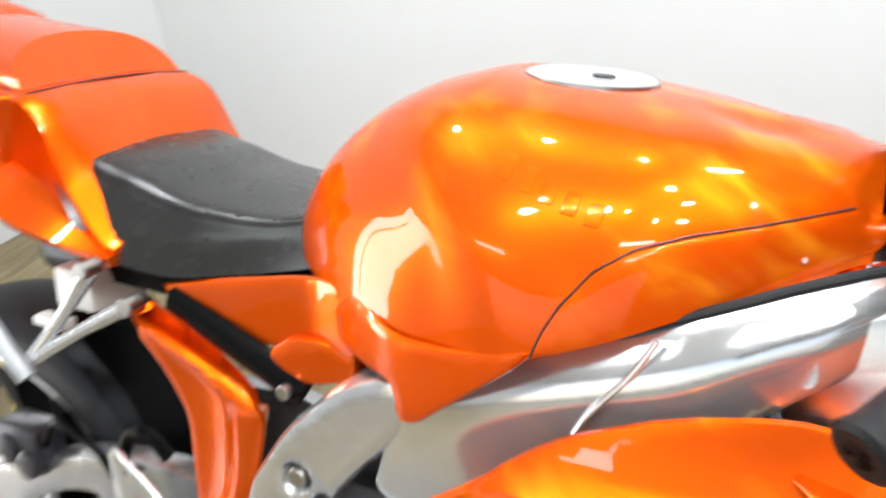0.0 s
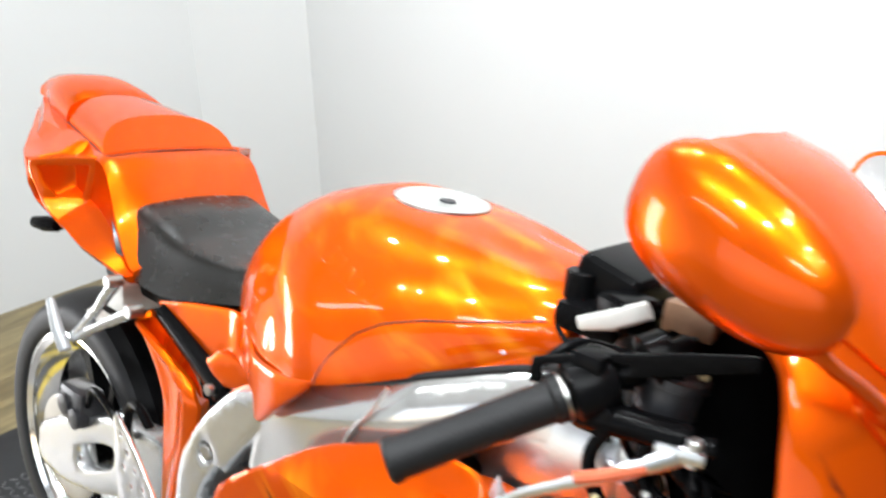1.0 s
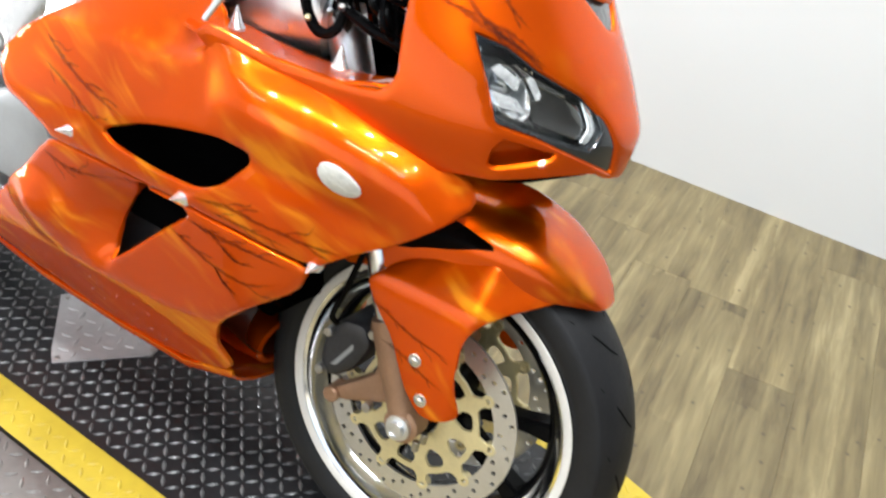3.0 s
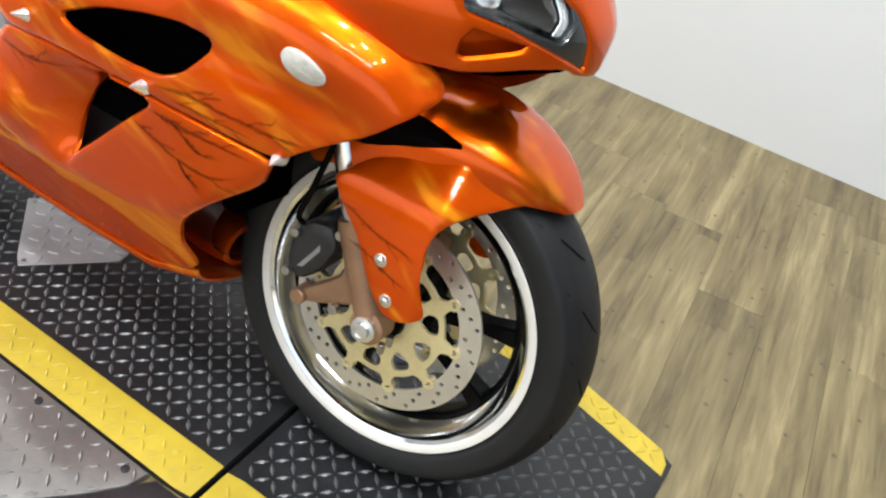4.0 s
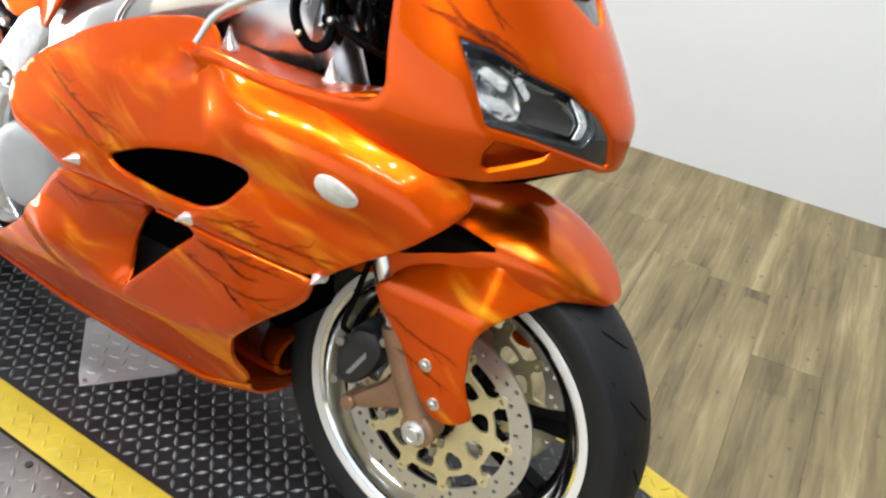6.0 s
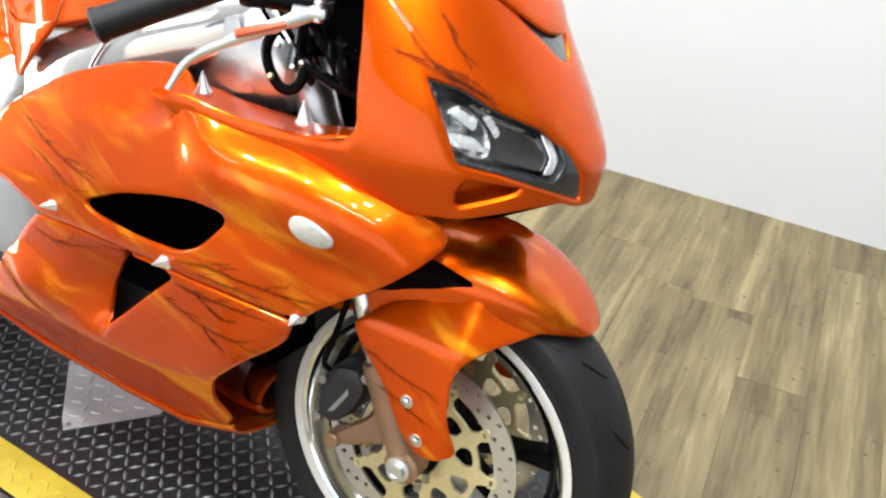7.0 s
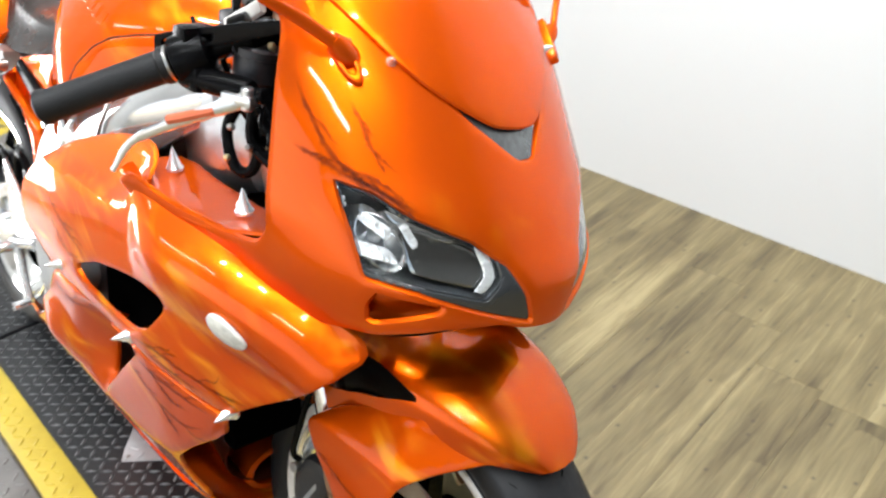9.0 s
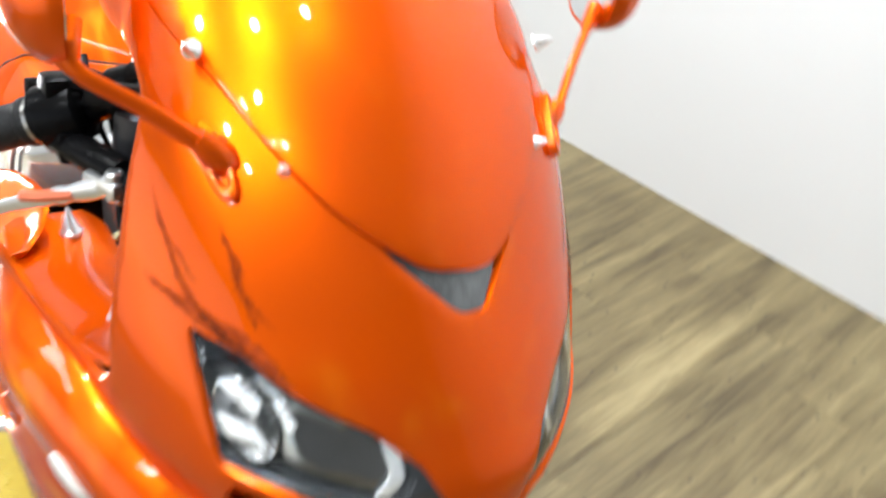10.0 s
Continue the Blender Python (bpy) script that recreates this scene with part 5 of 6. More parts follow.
part("seat", loft([seat_row(x) for x in np.linspace(0.245, 0.625, 40)], True, True), VINYL, bike, "black vinyl rider seat", smooth=60)

# tail
TLX = [-0.165, -0.08, 0.0, 0.08, 0.124, 0.133, 0.20, 0.235, 0.30, 0.36]
TLT = [0.985, 0.975, 0.966, 0.957, 0.952, 0.951, 0.945, 0.936, 0.852, 0.80]
TLM = [0.955, 0.940, 0.928, 0.922, 0.922, 0.922, 0.932, 0.924, 0.830, 0.785]
TLC = [0.94, 0.91, 0.885, 0.872, 0.855, 0.850, 0.822, 0.805, 0.792, 0.779]
TLB = [0.915, 0.875, 0.832, 0.800, 0.790, 0.785, 0.775, 0.765, 0.758, 0.757]
TLW = [0.070, 0.115, 0.160, 0.200, 0.214, 0.140, 0.140, 0.142, 0.150, 0.158]
TLN = [0.068, 0.110, 0.150, 0.190, 0.202, 0.200, 0.190, 0.186, 0.180, 0.170]


def tail_row(x):
    zt, zm, zc, zb, w, wn = (ip(x, TLX, q) for q in (TLT, TLM, TLC, TLB, TLW, TLN))
    wt = min(w * 0.82, 0.128)
    half = [(0, zt), (wt * 0.6, zt), (wt, zt - 0.004), (wt * 0.6 + w * 0.4, zm + 0.008), (w, zm), (w * 0.995, zm - 0.012), (w * 0.985, zm * 0.6 + zc * 0.4), (w * 0.98, zm * 0.3 + zc * 0.7), (wn, zc), (wn * 0.97, zc - 0.01), (wn * 0.76, zb + 0.008), (wn * 0.5, zb), (0, zb)]
    return [(x, y, z) for y, z in half] + [(x, -y, z) for y, z in half[-2:0:-1]]


tail_x = sorted({*np.linspace(-0.165, 0.36, 48), 0.123, 0.126, 0.129, 0.132, 0.134})
tail = part("tail_fairing", loft([tail_row(x) for x in tail_x], True, True), PAINT, bike, "orange tail fairing", smooth=38)
hump = []
for k in range(26):
    f = k / 25
    x = 0.215 - f * 0.20
    w, zb, h = 0.126 - 0.030 * f, 0.926 + 0.027 * f, 0.070 - 0.012 * f
    row = []
    for j in range(33):
        a = math.pi * j / 32
        hh = h * abs(math.sin(a))**0.75
        row.append((x - hh * 0.75 * (1 - f), -w * math.copysign(abs(math.cos(a))**0.8, math.cos(a)), zb + hh))
    hump.append(row + [(x, w * 0.5, zb - 0.012), (x, -w * 0.5, zb - 0.012)])
part("seat_cowl", loft(hump, True, True), PAINT, tail, "orange single-seat hump cowl", smooth=45)
part("seam", tube([(0.2165, -0.126 + 0.252 * k / 12, 0.9375 + 0.006 * math.sin(math.pi * k / 12)) for k in range(13)], 0.0014, 6), STROKE, tail)
cap_rows = []
for k in range(14):
    f = k / 13
    x, w, zb, zt = 0.022 - 0.21 * f, ip(f, [0, 0.5, 1], [0.100, 0.078, 0.052]), 0.955 + 0.030 * f, ip(f, [0, 0.12, 0.5, 0.9, 1], [1.008, 1.020, 1.036, 1.026, 1.012])
    cap_rows.append([(x, -w * math.copysign(abs(math.cos(a))**0.6, math.cos(a)), zb + (zt - zb) * abs(math.sin(a))**0.6) for a in (math.pi * j / 28 for j in range(29))] + [(x, w * 0.5, zb - 0.012), (x, -w * 0.5, zb - 0.012)])
part("tail_cap", loft(cap_rows, True, True), PAINT, tail, "orange raised tail end", smooth=42)
for s in (-1, 1):
    part("seam", tube([(0.2165 - 0.20 * k / 10, s * (0.1265 - 0.030 * k / 10), 0.9365 + 0.026 * k / 10) for k in range(11)], 0.0014, 6), STROKE, tail)
for s in (-1, 1):
    part("tail_vent", panel(rounded([(0.136, 0.936), (0.176, 0.932), (0.217, 0.924), (0.217, 0.902), (0.208, 0.868), (0.200, 0.842), (0.186, 0.818), (0.165, 0.818), (0.138, 0.835)], 1, 0.1),
                            lambda u, v: (0.204 + (v - 0.93) * (0.28 if v > 0.86 else -0.35) - (0.0 if v > 0.86 else 0.0441) - (u - 0.142) * ip(v, [0.82, 0.87, 0.92], [0.15, 0.55, 0.85]), s * u, v), 0.006, 0.006, 0.004,
                            [[(0.147, 0.919), (0.206, 0.913), (0.198, 0.885), (0.182, 0.863), (0.150, 0.861)]], flip=s < 0), PAINT, tail, "orange vent surround")

# frame and engine
SPAR = [(0.690, 0.600), (0.715, 0.690), (0.73, 0.752), (0.82, 0.792), (0.944, 0.836), (1.04, 0.872), (1.11, 0.893), (1.15, 0.885), (1.14, 0.84), (1.06, 0.795), (1.0, 0.75), (0.90, 0.66), (0.82, 0.60)]


def spar_fn(s):
    """A flank with a crease below its upper edge; the plane above the crease leans in and faces up."""
    def fn(u, v):
        crease = ip(u, [0.70, 0.73, 0.82, 0.944, 1.04, 1.11], [0.69, 0.715, 0.752, 0.797, 0.835, 0.858])
        d = v - crease
        soft = (d + math.sqrt(d * d + 0.0001)) / 2
        lean = 0.62 * soft + 0.10 * max(0.0, -d)
        return (u, s * (ip(u, [0.70, 0.86, 0.95, 1.05, 1.15], [0.190, 0.206, 0.200, 0.164, 0.118]) - lean), v)
    return fn


frame_part = part("frame_spar", panel(rounded(SPAR, 1), spar_fn(-1), 0.008, 0.05, 0.009), SPAR_METAL, bike, "polished aluminium frame spar")
part("frame_spar", panel(rounded(SPAR, 1), spar_fn(1), 0.016, 0.05, 0.009, flip=True), SPAR_METAL, bike, "polished aluminium frame spar")
part("weld_seam", tube(bent([(0.946, -0.1985, 0.830), (0.930, -0.2035, 0.80), (0.905, -0.206, 0.765), (0.89, -0.204, 0.735)], 12), 0.0028, 8), ALU_SATIN, frame_part)
# added black strip that paints the dark gap between tank and spar
for s in (-1, 1):
    part("tank_gap_strip", tube(bent([(0.86, s * 0.188, 0.806), (0.90, s * 0.184, 0.8205), (0.944, s * 0.178, 0.836), (1.0, s * 0.158, 0.857), (1.04, s * 0.142, 0.872), (1.10, s * 0.116, 0.890)], 16), 0.0045, 8), RUBBER, frame_part, "black strip standing in for the dark gap under the tank")
PIVOT = [(0.544, 0.565), (0.598, 0.652), (0.664, 0.718), (0.722, 0.742), (0.752, 0.705), (0.682, 0.625), (0.624, 0.55), (0.592, 0.475), (0.585, 0.40), (0.632, 0.345), (0.556, 0.322), (0.533, 0.43)]
for s in (-1, 1):
    piv = slab(rounded(PIVOT, 1), -0.192, 0.05, 0.014, [circle(0.014, 20, (0.612, 0.60)), circle(0.009, 16, (0.572, 0.445)),
                                                       rounded([(0.640, 0.592), (0.618, 0.562), (0.600, 0.530), (0.594, 0.500), (0.603, 0.496), (0.612, 0.524), (0.628, 0.552), (0.650, 0.580)], 1)], step=0.012)
    part("pivot_plate", piv if s < 0 else mirrored(piv), CAST, bike, "polished cast aluminium pivot plate")
part("engine_block", joined(block((0.40, 0.34, 0.34), (0.78, 0, 0.43), 0.03), block((0.26, 0.34, 0.24), (0.93, 0, 0.60), 0.03)), DARK_METAL, bike, "dark engine block")
part("clutch_cover", slab(rounded([(0.596, 0.45), (0.61, 0.522), (0.68, 0.556), (0.76, 0.535), (0.79, 0.48), (0.75, 0.425), (0.68, 0.395), (0.615, 0.40)], 2), -0.214, 0.06, 0.016), PALE_GREY, bike, "pale grey engine cover")
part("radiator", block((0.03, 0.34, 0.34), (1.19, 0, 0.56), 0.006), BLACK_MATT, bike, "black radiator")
# added black sheets that paint the dark inside the vent and scoop
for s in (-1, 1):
    part("dark_backing", block((0.36, 0.02, 0.27), (1.06, s * 0.190, 0.585), 0.005), BLACK_MATT, bike)
part("steering_head", joined(rod(Vector((1.16, 0, 0.80)), Vector((1.10, 0, 0.95)), 0.04), block((0.07, 0.25, 0.03), (1.118, 0, 0.945), 0.01)), BLACK, bike, "black steering head and top clamp")
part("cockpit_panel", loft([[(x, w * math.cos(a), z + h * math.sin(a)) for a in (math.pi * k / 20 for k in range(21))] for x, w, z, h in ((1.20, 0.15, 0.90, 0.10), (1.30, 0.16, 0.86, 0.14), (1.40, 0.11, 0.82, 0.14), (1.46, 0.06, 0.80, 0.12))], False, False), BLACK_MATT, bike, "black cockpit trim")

# mirrors
def mirror(s):
    base = Vector((1.388, -0.156, 0.966)) if s < 0 else Vector((1.372, 0.152, 0.962))
    neck = Vector((1.357, -0.240, 1.024)) if s < 0 else Vector((1.318, 0.232, 1.030))
    stem = part("mirror", joined(tube(bent([base + Vector((0, s * 0.012, 0.012)), base * 0.5 + neck * 0.5 + Vector((0.0, s * 0.004, 0.006)), neck, neck + (Vector((-0.020, 0.003, 0.022)) if s < 0 else Vector((-0.015, 0.02, 0.02)))], 12), [0.0066] * 5 + [0.006] * 4 + [0.0105] * 4, 14, flat=0.7),
                                  spun([(0, 0), (0.009, 0), (0.012, 0.25), (0.0105, 0.7), (0.007, 1), (0, 1)], base - Vector((0, s * 0.006, 0.004)), base + Vector((-0.004, s * 0.016, 0.018)), 20), block((0.034, 0.016, 0.010), base + Vector((-0.012, s * 0.004, 0.006)), 0.004, Matrix.Rotation(radians(-35), 4, "Y"))), PAINT, bike, "orange rear-view mirror on a slim stem")
    c = Vector((1.281, -0.231, 1.078)) if s < 0 else Vector((1.276, 0.278, 1.070))
    rows = []
    ax = Vector((0.80, -0.18, -0.30) if s < 0 else (0.88, -0.42, -0.12)).normalized()
    ay = Vector((0.2, 0.95, 0) if s < 0 else (-0.42, -0.90, 0.08)).normalized()
    ay = (ay - ax * ay.dot(ax)).normalized()
    az = ax.cross(ay) * (-1 if s > 0 else 1)
    long_, tall = (0.095, 0.055) if s < 0 else (0.066, 0.046)
    for k in range(17):
        f = k / 16
        sc = math.sqrt(max(0.0, 1 - (1 - f)**2.2)) if f < 1 else 1.0
        row = []
        for j in range(36):
            a = 2 * math.pi * j / 36
            cu, su = math.copysign(abs(math.cos(a))**0.8, math.cos(a)), math.copysign(abs(math.sin(a))**0.8, math.sin(a))
            row.append((ax * cu * long_ + az * su * tall * (1 - 0.12 * cu)) * max(sc, 0.02))
        rows.append([c + p + ay * (0.045 * f - 0.04) for p in row])
    return stem, rows, c, ax, ay, az


for s in (-1, 1):
    stem, rows, c, ax, ay, az = mirror(s)

    def foot_at(a, r):
        # an oval along the edge of the cowl
        q, w = r * 0.026 * math.cos(a), r * 0.0115 * math.sin(a)
        return (s * (0.1675 - q * 0.58 + w * 0.82), 0.9645 - q * 0.82 - w * 0.58)
    part("mirror_foot", panel([foot_at(2 * math.pi * k / 36, 1) for k in range(36)], lambda u, v: tuple(Vector(nose_fn(u, v)) + Vector((0.005, s * 0.005, 0.004))), 0.004, 0.010, 0.004,
                              [[(u - s * 0.004, v - 0.006) for u, v in (foot_at(2 * math.pi * k / 16, 0.36) for k in range(16))]]), PAINT, stem, "orange oval mirror foot with a bolt hole")
    part("mirror_head", loft(rows, True, True), PAINT, stem, "orange mirror housing", smooth=50)
    part("mirror_glass", loft([[c + (q - c) * 0.9 + ay * k for q in [v - ay * ay.dot(v - c) for v in rows[-1]]] for k in (0.0055, 0.0062)], True, True), CHROME, stem, "mirror glass")

# handlebar
def handlebar(s):
    a, b = Vector((1.075, s * 0.335, 0.852)), Vector((1.165, s * 0.225, 0.915))
    d = (b - a).normalized()
    bar = part("handlebar", rod(a, b + d * 0.125, 0.011), BLACK, bike, "black clip-on handlebar")
    grip = spun([(0, 0), (0.016, 0), (0.0202, 0.02), (0.0202, 0.05), (0.0185, 0.08), (0.0180, 0.4), (0.0185, 0.93), (0.021, 0.95), (0.021, 1), (0, 1)], a, b, 28)
    part("grip", grip, BLACK_SOFT, bar, "black rubber grip")
    part("switch_housing", joined(spun([(0, 0), (0.019, 0), (0.027, 0.1), (0.028, 0.5), (0.024, 0.9), (0.014, 1), (0, 1)], b + d * 0.004, b + d * 0.05, 20),
                                  block((0.030, 0.036, 0.024), b + d * 0.026 + Vector((0.0, 0, 0.022)), 0.008), block((0.024, 0.026, 0.03), b + d * 0.03 - Vector((0, 0, 0.024)), 0.007)), BLACK, bar)
    part("bar_clamp", joined(rod(b + d * 0.05, b + d * 0.12, 0.014), spun([(0.012, 0), (0.026, 0.1), (0.026, 0.9), (0.012, 1)], b + d * 0.075, b + d * 0.10, 20)), BLACK, bar)
    part("lever", tube(bent([(1.272, s * 0.195, 0.900), (1.235, s * 0.225, 0.878), (1.19, s * 0.25, 0.853), (1.15, s * 0.268, 0.826), (1.132, s * 0.282, 0.79)], 20), [0.0085] * 4 + [0.007, 0.0082, 0.0066, 0.0076, 0.0062, 0.0070] + [0.0058] * 4 + [0.0046] * 4 + [0.0036] * 3, 12, flat=0.45), ALU_SATIN, bar, "silver brake lever")
    return bar


handlebar(-1)
handlebar(1)

# swingarm and rear brackets
part("swingarm", joined(slab(rounded([(-0.06, 0.27), (-0.05, 0.35), (0.03, 0.395), (0.25, 0.485), (0.40, 0.50), (0.54, 0.47), (0.56, 0.40), (0.45, 0.37), (0.30, 0.345), (0.18, 0.295), (0.05, 0.262)], 1), -0.128, 0.035, 0.01, [rounded([(0.108, 0.365), (0.195, 0.408), (0.25, 0.42), (0.24, 0.375), (0.115, 0.318)], 1)]),
                               mirrored(slab(rounded([(-0.06, 0.27), (-0.05, 0.35), (0.03, 0.395), (0.25, 0.485), (0.40, 0.50), (0.54, 0.47), (0.56, 0.40), (0.45, 0.37), (0.30, 0.345), (0.18, 0.295), (0.05, 0.262)], 1), -0.128, 0.035, 0.01))), SWING_METAL, bike, "polished aluminium swingarm")
def guard_fn(u, v):
    ridge = ip(v, [0.40, 0.50, 0.58, 0.64, 0.67, 0.70, 0.722], [0.492, 0.512, 0.530, 0.532, 0.500, 0.440, 0.395])
    return (u, -0.150 - 0.026 * math.exp(-abs((u - ridge) / 0.032)**1.6), v)


part("rear_guard", panel(rounded([(0.366, 0.690), (0.392, 0.724), (0.45, 0.705), (0.53, 0.672), (0.558, 0.640), (0.55, 0.58), (0.535, 0.50), (0.51, 0.42), (0.44, 0.40), (0.438, 0.50), (0.436, 0.60), (0.41, 0.645)], 1), guard_fn, 0.010, 0.03, 0.008), PAINT, bike, "orange shaped guard ahead of the rear wheel")
part("peg_bracket", joined(tube([(0.346, -0.178, 0.771), (0.31, -0.19, 0.715), (0.275, -0.21, 0.662)], [0.011, 0.0075, 0.009], 12), tube([(0.398, -0.172, 0.738), (0.335, -0.19, 0.70), (0.275, -0.21, 0.660)], [0.011, 0.0075, 0.009], 12)), CAST, bike, "silver passenger footpeg bracket")
# ---- small parts of the motorcycle ----
def spike(at, way, length=0.029, r=0.0112, parent=None):
    """A chrome cone stud."""
    a, d = Vector(at), Vector(way).normalized()
    part("spike", spun([(0, 0), (r, 0), (r, 0.12), (r * 0.8, 0.2), (0.0008, 1.0), (0, 1)], a, a + d * length, 18), SPIKE, parent or bike, "polished cone spike")


for s in (-1, 1):
    spike((0.895, s * 0.262, 0.569), (0, s, 0.15))
    spike((1.113, s * 0.262, 0.559), (0.1, s, 0.15))
    spike((1.304, s * 0.228, 0.542), (0.25, s, -0.05))
    spike((0.547, s * 0.178, 0.299), (-0.2, s, 0.1), 0.022)
    spike((1.398, s * (0.112 if s < 0 else 0.098), 0.958), (0.8, s * 0.6, 0.5), 0.027)
    spike((1.342, s * (0.160 if s < 0 else 0.146), 1.028), (0.7, s * 0.7, 0.5), 0.017, 0.0072)
    spike((1.093, s * 0.188, 0.764), (0, s * 0.1, 1), 0.03)
    spike((1.258, s * 0.188, 0.766), (0, s * 0.1, 1), 0.03)
    spike((1.030, s * 0.104, 0.882), (0.1, s, 0.1), 0.024)
    spike((0.500, s * 0.168, 0.43), (-0.3, s, 0.1), 0.026)
    part("cowl_screw", rod((1.440, s * 0.168, 0.712), (1.444, s * 0.180, 0.711), 0.006, 12), STEEL, cowl)
    part("inner_ledge", panel(rounded([(1.05, -0.245), (1.14, -0.252), (1.25, -0.240), (1.345, -0.215), (1.352, -0.165), (1.25, -0.155), (1.05, -0.150)], 1), lambda u, v: (u, -s * v, ip(u, [1.05, 1.15, 1.25, 1.35], [0.768, 0.760, 0.762, 0.778])), 0.015, 0.004, 0.003, flip=s > 0), PAINT, fairing if s > 0 else bike, "orange inner ledge")

# cockpit clutter
def hose(points, r, name="hose", mat=None):
    return part(name, tube(bent(points, 28), r, 10), mat or BLACK, bike)


hose([(1.20, -0.13, 0.90), (1.165, -0.155, 0.84), (1.19, -0.16, 0.795), (1.215, -0.15, 0.80), (1.22, -0.14, 0.86)], 0.007, "brake_hose")
hose([(1.215, -0.15, 0.88), (1.22, -0.155, 0.835), (1.26, -0.15, 0.815), (1.30, -0.13, 0.80), (1.33, -0.10, 0.76)], 0.0075, "brake_hose")
hose([(1.13, -0.215, 0.925), (1.15, -0.19, 0.950), (1.18, -0.16, 0.945), (1.22, -0.13, 0.935), (1.26, -0.10, 0.92)], 0.005, "throttle_cable")
hose([(1.15, -0.215, 0.915), (1.165, -0.185, 0.935), (1.20, -0.15, 0.925), (1.24, -0.12, 0.91), (1.28, -0.10, 0.89)], 0.005, "throttle_cable")
hose([(1.25, -0.13, 0.93), (1.22, -0.08, 0.95), (1.15, -0.06, 0.96)], 0.004, "wiring")
part("throttle_collar", spun([(0.016, 0), (0.0208, 0), (0.0208, 1), (0.016, 1)], (1.1645, -0.2258, 0.9146), (1.167, -0.2228, 0.9163), 24), STEEL, bike, "silver throttle collar")
part("brake_master", joined(rod((1.175, -0.215, 0.905), (1.265, -0.185, 0.905), 0.014), block((0.03, 0.03, 0.03), (1.195, -0.205, 0.905), 0.008), rod((1.262, -0.187, 0.90), (1.285, -0.18, 0.905), 0.009)), BLACK, bike, "black brake master cylinder")
part("lever_pivot", joined(block((0.04, 0.02, 0.012), (1.262, -0.196, 0.898), 0.004, Matrix.Rotation(radians(20), 4, "Z")), rod((1.272, -0.194, 0.888), (1.272, -0.194, 0.912), 0.007)), ALU_SATIN, bike, "silver lever pivot")
part("fluid_cup", spun([(0, 0), (0.024, 0), (0.027, 0.1), (0.027, 0.72), (0.030, 0.75), (0.030, 0.95), (0.026, 1), (0, 0.96)], (1.225, -0.155, 0.905), (1.229, -0.152, 0.945), 28), DARK_METAL, bike, "dark brake fluid reservoir")
part("gauge_housing", joined(block((0.075, 0.12, 0.045), (1.115, -0.03, 0.975), 0.014, Matrix.Rotation(radians(14), 4, "Y"), 3), block((0.045, 0.05, 0.035), (1.15, -0.10, 0.962), 0.012, Matrix.Rotation(radians(-20), 4, "Z"), 3), rod((1.09, -0.09, 0.955), (1.09, -0.09, 0.985), 0.016)), BLACK, bike, "black gauge housing")
for k in range(7):
    hose([(1.20 + 0.012 * k, -0.15 + 0.02 * (k % 3), 0.93 - 0.012 * k), (1.23 + 0.01 * k, -0.16 + 0.015 * (k % 2), 0.88 - 0.01 * k), (1.29, -0.13 + 0.012 * k, 0.85 - 0.012 * k), (1.33, -0.08, 0.90 - 0.02 * k)], 0.004 + 0.001 * (k % 3), "wiring")
part("ignition_bracket", tube([(1.118, -0.130, 0.946), (1.148, -0.128, 0.958), (1.182, -0.122, 0.978)], [0.007, 0.010, 0.009], 8, flat=0.55), CREAM, bike, "cream bracket beside the gauges")
part("relay_block", block((0.05, 0.03, 0.03), (1.215, -0.10, 0.975), 0.006), BRONZE, bike, "tan relay block")
part("label_tag", block((0.012, 0.002, 0.022), (1.236, -0.099, 0.888), 0.0005), CREAM, bike, "small white tag")
part("label_tag", block((0.020, 0.002, 0.014), (1.255, -0.099, 0.858), 0.0005), CREAM, bike, "small white tag")
part("lever_insert", tube(bent([(1.245, -0.2165, 0.883), (1.22, -0.2365, 0.872), (1.20, -0.2465, 0.864)], 8), 0.0055, 8), RED, bike, "red lever insert")
part("frame_gusset", block((0.10, 0.02, 0.10), (1.075, -0.135, 0.80), 0.008, Matrix.Rotation(radians(-20), 4, "Y")), ALU_SATIN, bike, "silver frame gusset")
part("airbox_side", loft([[(x, -0.115 + 0.03 * math.cos(a) * w, 0.80 + 0.07 * math.sin(a) * w) for a in (2 * math.pi * k / 24 for k in range(24))] for x, w in ((1.0, 0.6), (1.05, 1.0), (1.12, 1.05), (1.18, 0.7))]), ALU_SATIN, bike, "silver airbox side")

part("cable_bracket", panel([(1.132, 0.918), (1.132, 0.940), (1.17, 0.953), (1.25, 0.974), (1.30, 0.985), (1.30, 0.972), (1.24, 0.952), (1.19, 0.935), (1.15, 0.920)], lambda u, v: (u, -0.228 + (u - 1.132) * 0.36, v), 0.008, 0.005, 0.0015,
                            [[(1.142, 0.926), (1.142, 0.936), (1.165, 0.943), (1.165, 0.934)], [(1.18, 0.939), (1.18, 0.947), (1.21, 0.955), (1.21, 0.946)]]), BLACK, bike, "black slotted cable bracket")
rng = random.Random(11)
for k in range(16):
    at = Vector((1.17 + 0.17 * rng.random(), -0.145 + 0.11 * rng.random(), 0.80 + 0.16 * rng.random()))
    m = Matrix.Rotation(rng.random() * 3, 4, "Z") @ Matrix.Rotation(rng.random() * 2, 4, "Y")
    part("connector", block((0.016 + 0.02 * rng.random(), 0.012 + 0.010 * rng.random(), 0.010 + 0.01 * rng.random()), at, 0.002, m), (BLACK, BLACK, DARK_METAL, BLACK_SOFT)[k % 4], bike)
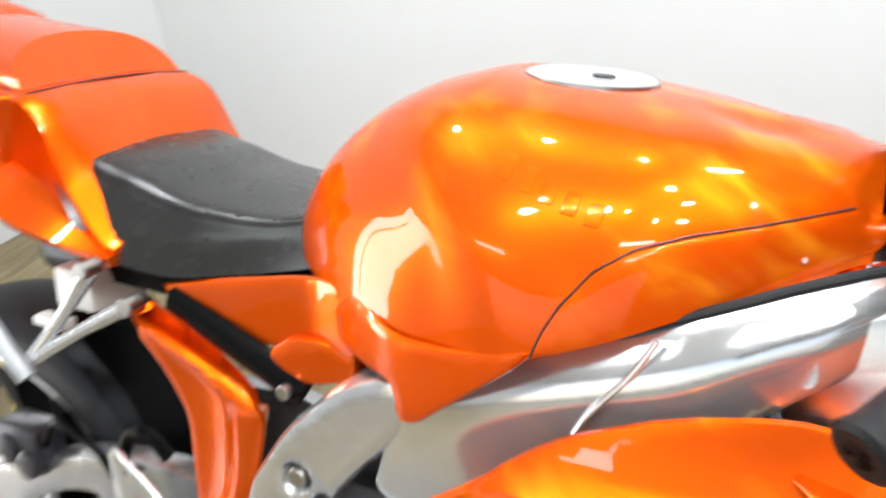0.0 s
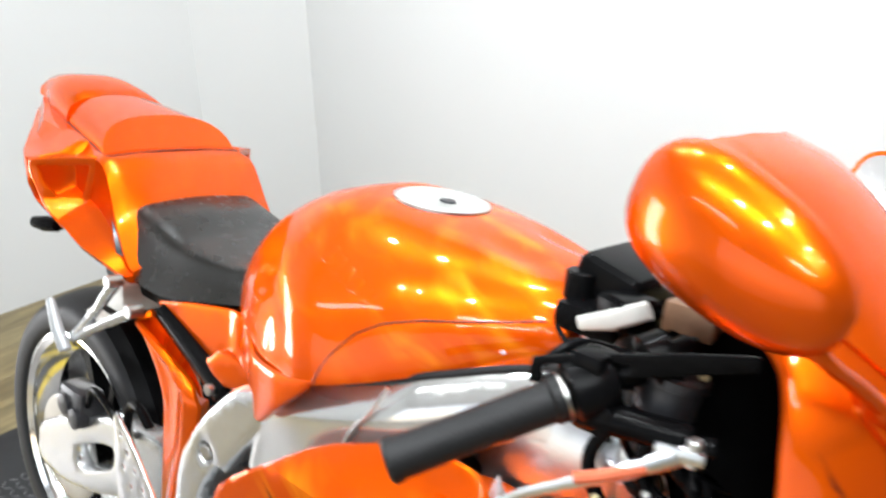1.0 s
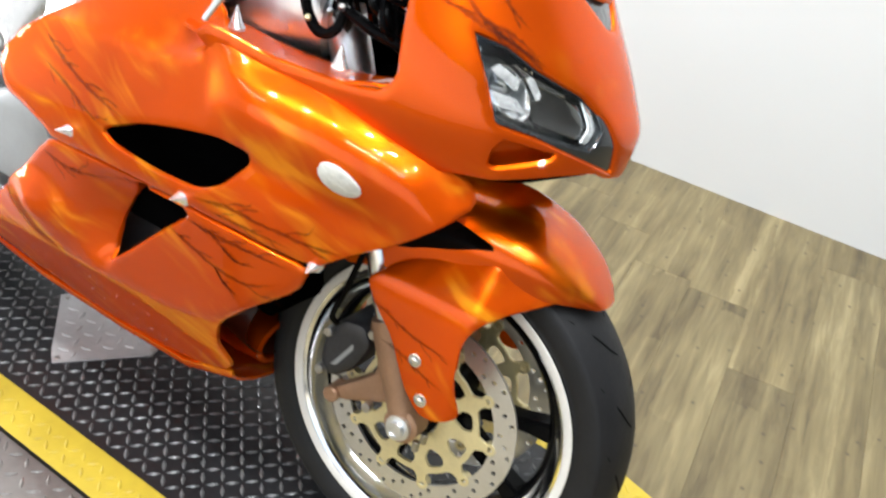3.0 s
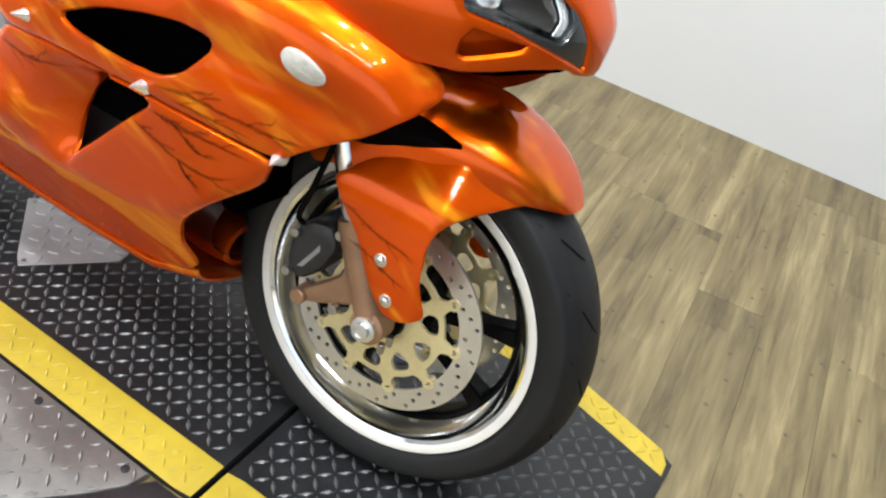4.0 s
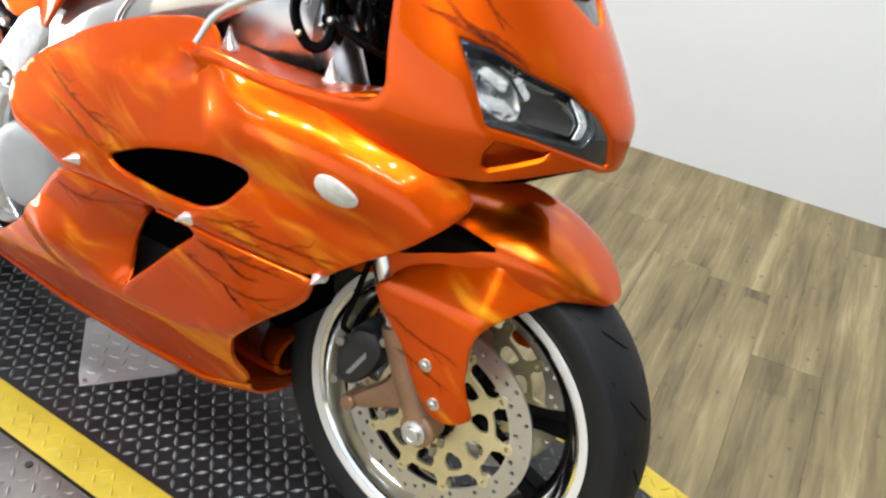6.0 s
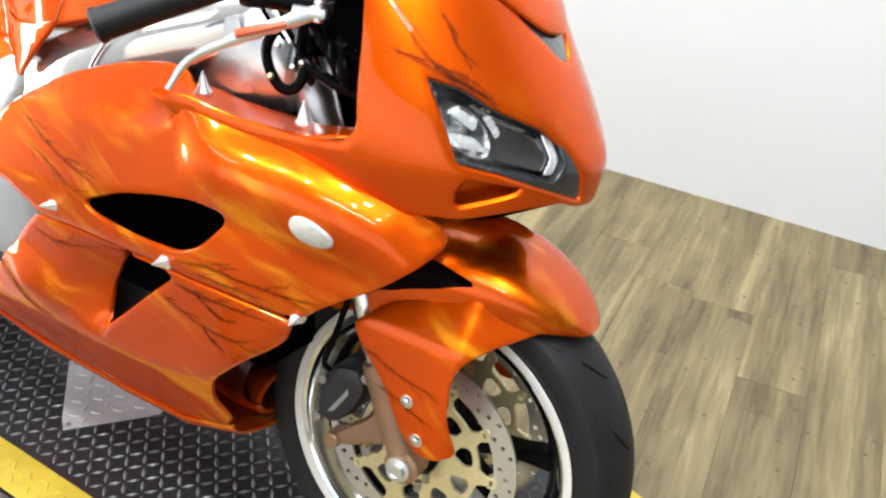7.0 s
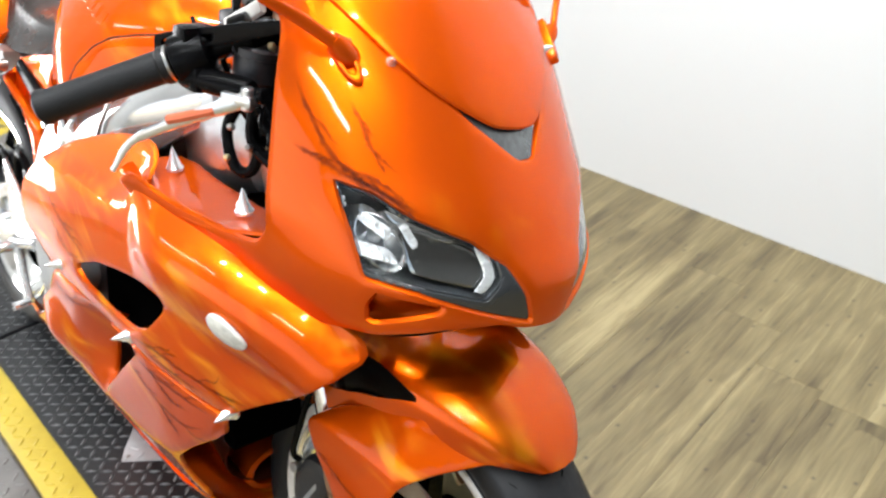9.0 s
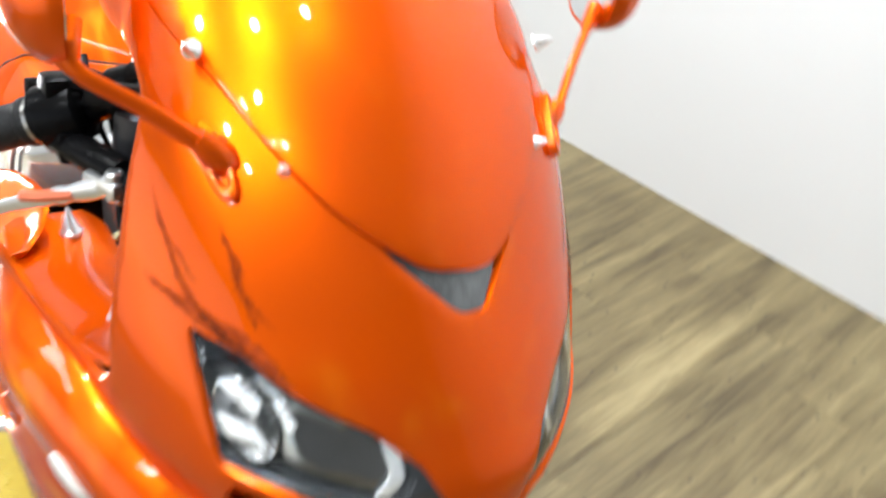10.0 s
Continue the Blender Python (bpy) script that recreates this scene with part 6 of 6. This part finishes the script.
for k in range(9):
    at = Vector((1.16 + 0.15 * rng.random(), -0.165 + 0.05 * rng.random(), 0.80 + 0.16 * rng.random()))
    part("clip", spun([(0, 0), (0.004, 0), (0.0045, 0.5), (0.003, 1), (0, 1)], at, at + Vector((0.004, -0.007, 0.004)), 10), (ALU_SATIN, STEEL, GOLD)[k % 3], bike)
for k in range(6):
    x0, z0 = 1.12 + 0.03 * k, 0.955 - 0.012 * k
    hose([(x0, -0.175 + 0.012 * k, z0), (x0 + 0.03, -0.178 + 0.01 * k, z0 - 0.03), (x0 + 0.045, -0.165 + 0.008 * k, z0 - 0.075), (x0 + 0.05, -0.13, z0 - 0.11)], 0.0028 + 0.0012 * (k % 2), "wiring")

# rear end
part("peg_bolt", rod((0.346, -0.17, 0.771), (0.346, -0.195, 0.771), 0.010, 12), STEEL, bike)
part("peg_bolt", rod((0.398, -0.165, 0.738), (0.398, -0.19, 0.738), 0.011, 12), STEEL, bike)
part("passenger_peg", tube([(0.284, -0.228, 0.646), (0.262, -0.230, 0.672), (0.224, -0.224, 0.712)], [0.010, 0.010, 0.007], 12), PALE_GREY, bike, "folded pale passenger footpeg")
part("subframe", joined(tube([(0.43, -0.150, 0.742), (0.50, -0.152, 0.716), (0.58, -0.155, 0.686), (0.60, -0.155, 0.675)], [0.016, 0.019, 0.020, 0.022], 14, flat=0.6)), BLACK, bike, "black subframe rail")
part("frame_bolt", rod((0.588, -0.16, 0.681), (0.588, -0.1755, 0.681), 0.008, 14), STEEL, bike)
part("inner_fender", loft([[(0.0 + r * math.cos(t), y, 0.312 + r * math.sin(t)) for y, r in ((-0.09, 0.325), (-0.07, 0.34), (0.07, 0.34), (0.09, 0.325), (0.085, 0.32), (-0.085, 0.32))] for t in (radians(18 + 6 * k) for k in range(9))]), BLACK, bike, "black rear inner fender")
part("under_tray", block((0.34, 0.22, 0.06), (0.34, 0, 0.745), 0.02), BLACK, bike, "black undertray")
part("plate_bracket", joined(block((0.06, 0.12, 0.05), (0.265, -0.08, 0.715), 0.006), block((0.05, 0.02, 0.012), (0.24, -0.15, 0.675), 0.003)), CREAM, bike, "pale bracket under the tail")
for s in (-1, 1):
    part("rear_signal", joined(spun([(0, 0), (0.010, 0.1), (0.014, 0.5), (0.011, 0.9), (0, 1)], (0.06, s * 0.18, 0.797), (0.125, s * 0.16, 0.802), 16), rod((0.11, s * 0.10, 0.80), (0.11, s * 0.17, 0.798), 0.008)), BLACK, tail, "black rear turn signal")
part("heel_plate", slab(rounded([(0.325, 0.548), (0.385, 0.508), (0.452, 0.442), (0.478, 0.405), (0.40, 0.372), (0.352, 0.37), (0.335, 0.44)], 1), -0.172, 0.006, 0.002, [circle(0.0055, 10, (x, z)) for x, z in ((0.352, 0.51), (0.372, 0.485), (0.395, 0.462), (0.418, 0.44), (0.36, 0.455), (0.385, 0.43))]), CAST, bike, "drilled silver heel plate")
part("rider_peg", spun([(0, 0), (0.012, 0), (0.013, 0.1), (0.011, 0.15), (0.013, 0.2), (0.011, 0.3), (0.013, 0.4), (0.011, 0.5), (0.013, 0.6), (0.012, 0.95), (0.016, 1), (0, 1)], (0.40, -0.18, 0.385), (0.385, -0.275, 0.375), 14), CAST, bike, "silver rider footpeg")
part("rearset", joined(tube([(0.40, -0.18, 0.39), (0.47, -0.185, 0.415), (0.56, -0.19, 0.45)], [0.016, 0.013, 0.014], 12), tube([(0.41, -0.185, 0.385), (0.48, -0.20, 0.355), (0.55, -0.215, 0.335)], [0.010, 0.008, 0.008], 10), tube([(0.55, -0.215, 0.335), (0.555, -0.245, 0.333)], 0.008, 10)), CAST, bike, "silver rearset with brake pedal")
hose([(0.16, -0.13, 0.47), (0.20, -0.14, 0.52), (0.27, -0.14, 0.50), (0.30, -0.13, 0.44)], 0.006, "brake_hose")
hose([(0.31, -0.14, 0.47), (0.335, -0.145, 0.545), (0.375, -0.15, 0.555), (0.395, -0.145, 0.53)], 0.008, "brake_hose")
part("pivot_bolt", rod((0.612, -0.16, 0.60), (0.612, -0.19, 0.60), 0.011, 14), STEEL, bike)
part("side_stand", tube([(0.70, 0.16, 0.25), (0.66, 0.22, 0.13), (0.63, 0.262, 0.055)], 0.012, 12), BLACK, bike, "black side stand")
part("chain_guard", slab(rounded([(0.02, 0.40), (0.25, 0.44), (0.42, 0.47), (0.42, 0.45), (0.25, 0.41), (0.02, 0.37)], 1), 0.15, 0.01, 0.003), BLACK, bike)
part("exhaust", tube(bent([(0.95, -0.05, 0.26), (0.7, -0.02, 0.22), (0.5, -0.02, 0.24)], 10), 0.045, 18), STEEL, bike, "steel exhaust pipe under the engine")
part("fork_seal", moved(rod(fork_point(0.335, -0.101), fork_point(0.365, -0.101), 0.030), STEER), BLACK, bike)
hose([(1.30, -0.115, 0.53), (1.285, -0.12, 0.46), (1.27, -0.118, 0.41), (1.275, -0.11, 0.395)], 0.0045, "brake_hose")

# lamps of the room
FIX = plain("lamp_housing_white", (0.75, 0.75, 0.74), 0.4)
fixture = tagged(new("ceiling_downlight"), "small round white recessed ceiling downlight", "ceiling light", "ceiling downlights")
part("ring", spun([(0.068, 0), (0.09, 0), (0.085, 1), (0.068, 1)], (0, 0, 2.899), (0, 0, 2.87), 32), FIX, fixture)
for k, (lx, ly, power) in enumerate(LAMP_SPOTS):
    if k:
        copy_thing(fixture, pose(lx, ly, 0))
fixture.location = (*LAMP_SPOTS[0][:2], 0)
tube_fix = tagged(new("ceiling_panel_light"), "long white ceiling panel light", "ceiling light", "ceiling panel lights")
part("frame", joined(box_between((-0.64, -0.12, 2.85), (0.64, -0.095, 2.899)), box_between((-0.64, 0.095, 2.85), (0.64, 0.12, 2.899))), FIX, tube_fix, smooth=0)
copy_thing(tube_fix, pose(2.4, -1.6, 0))
tube_fix.location = (-0.2, -1.6, 0)
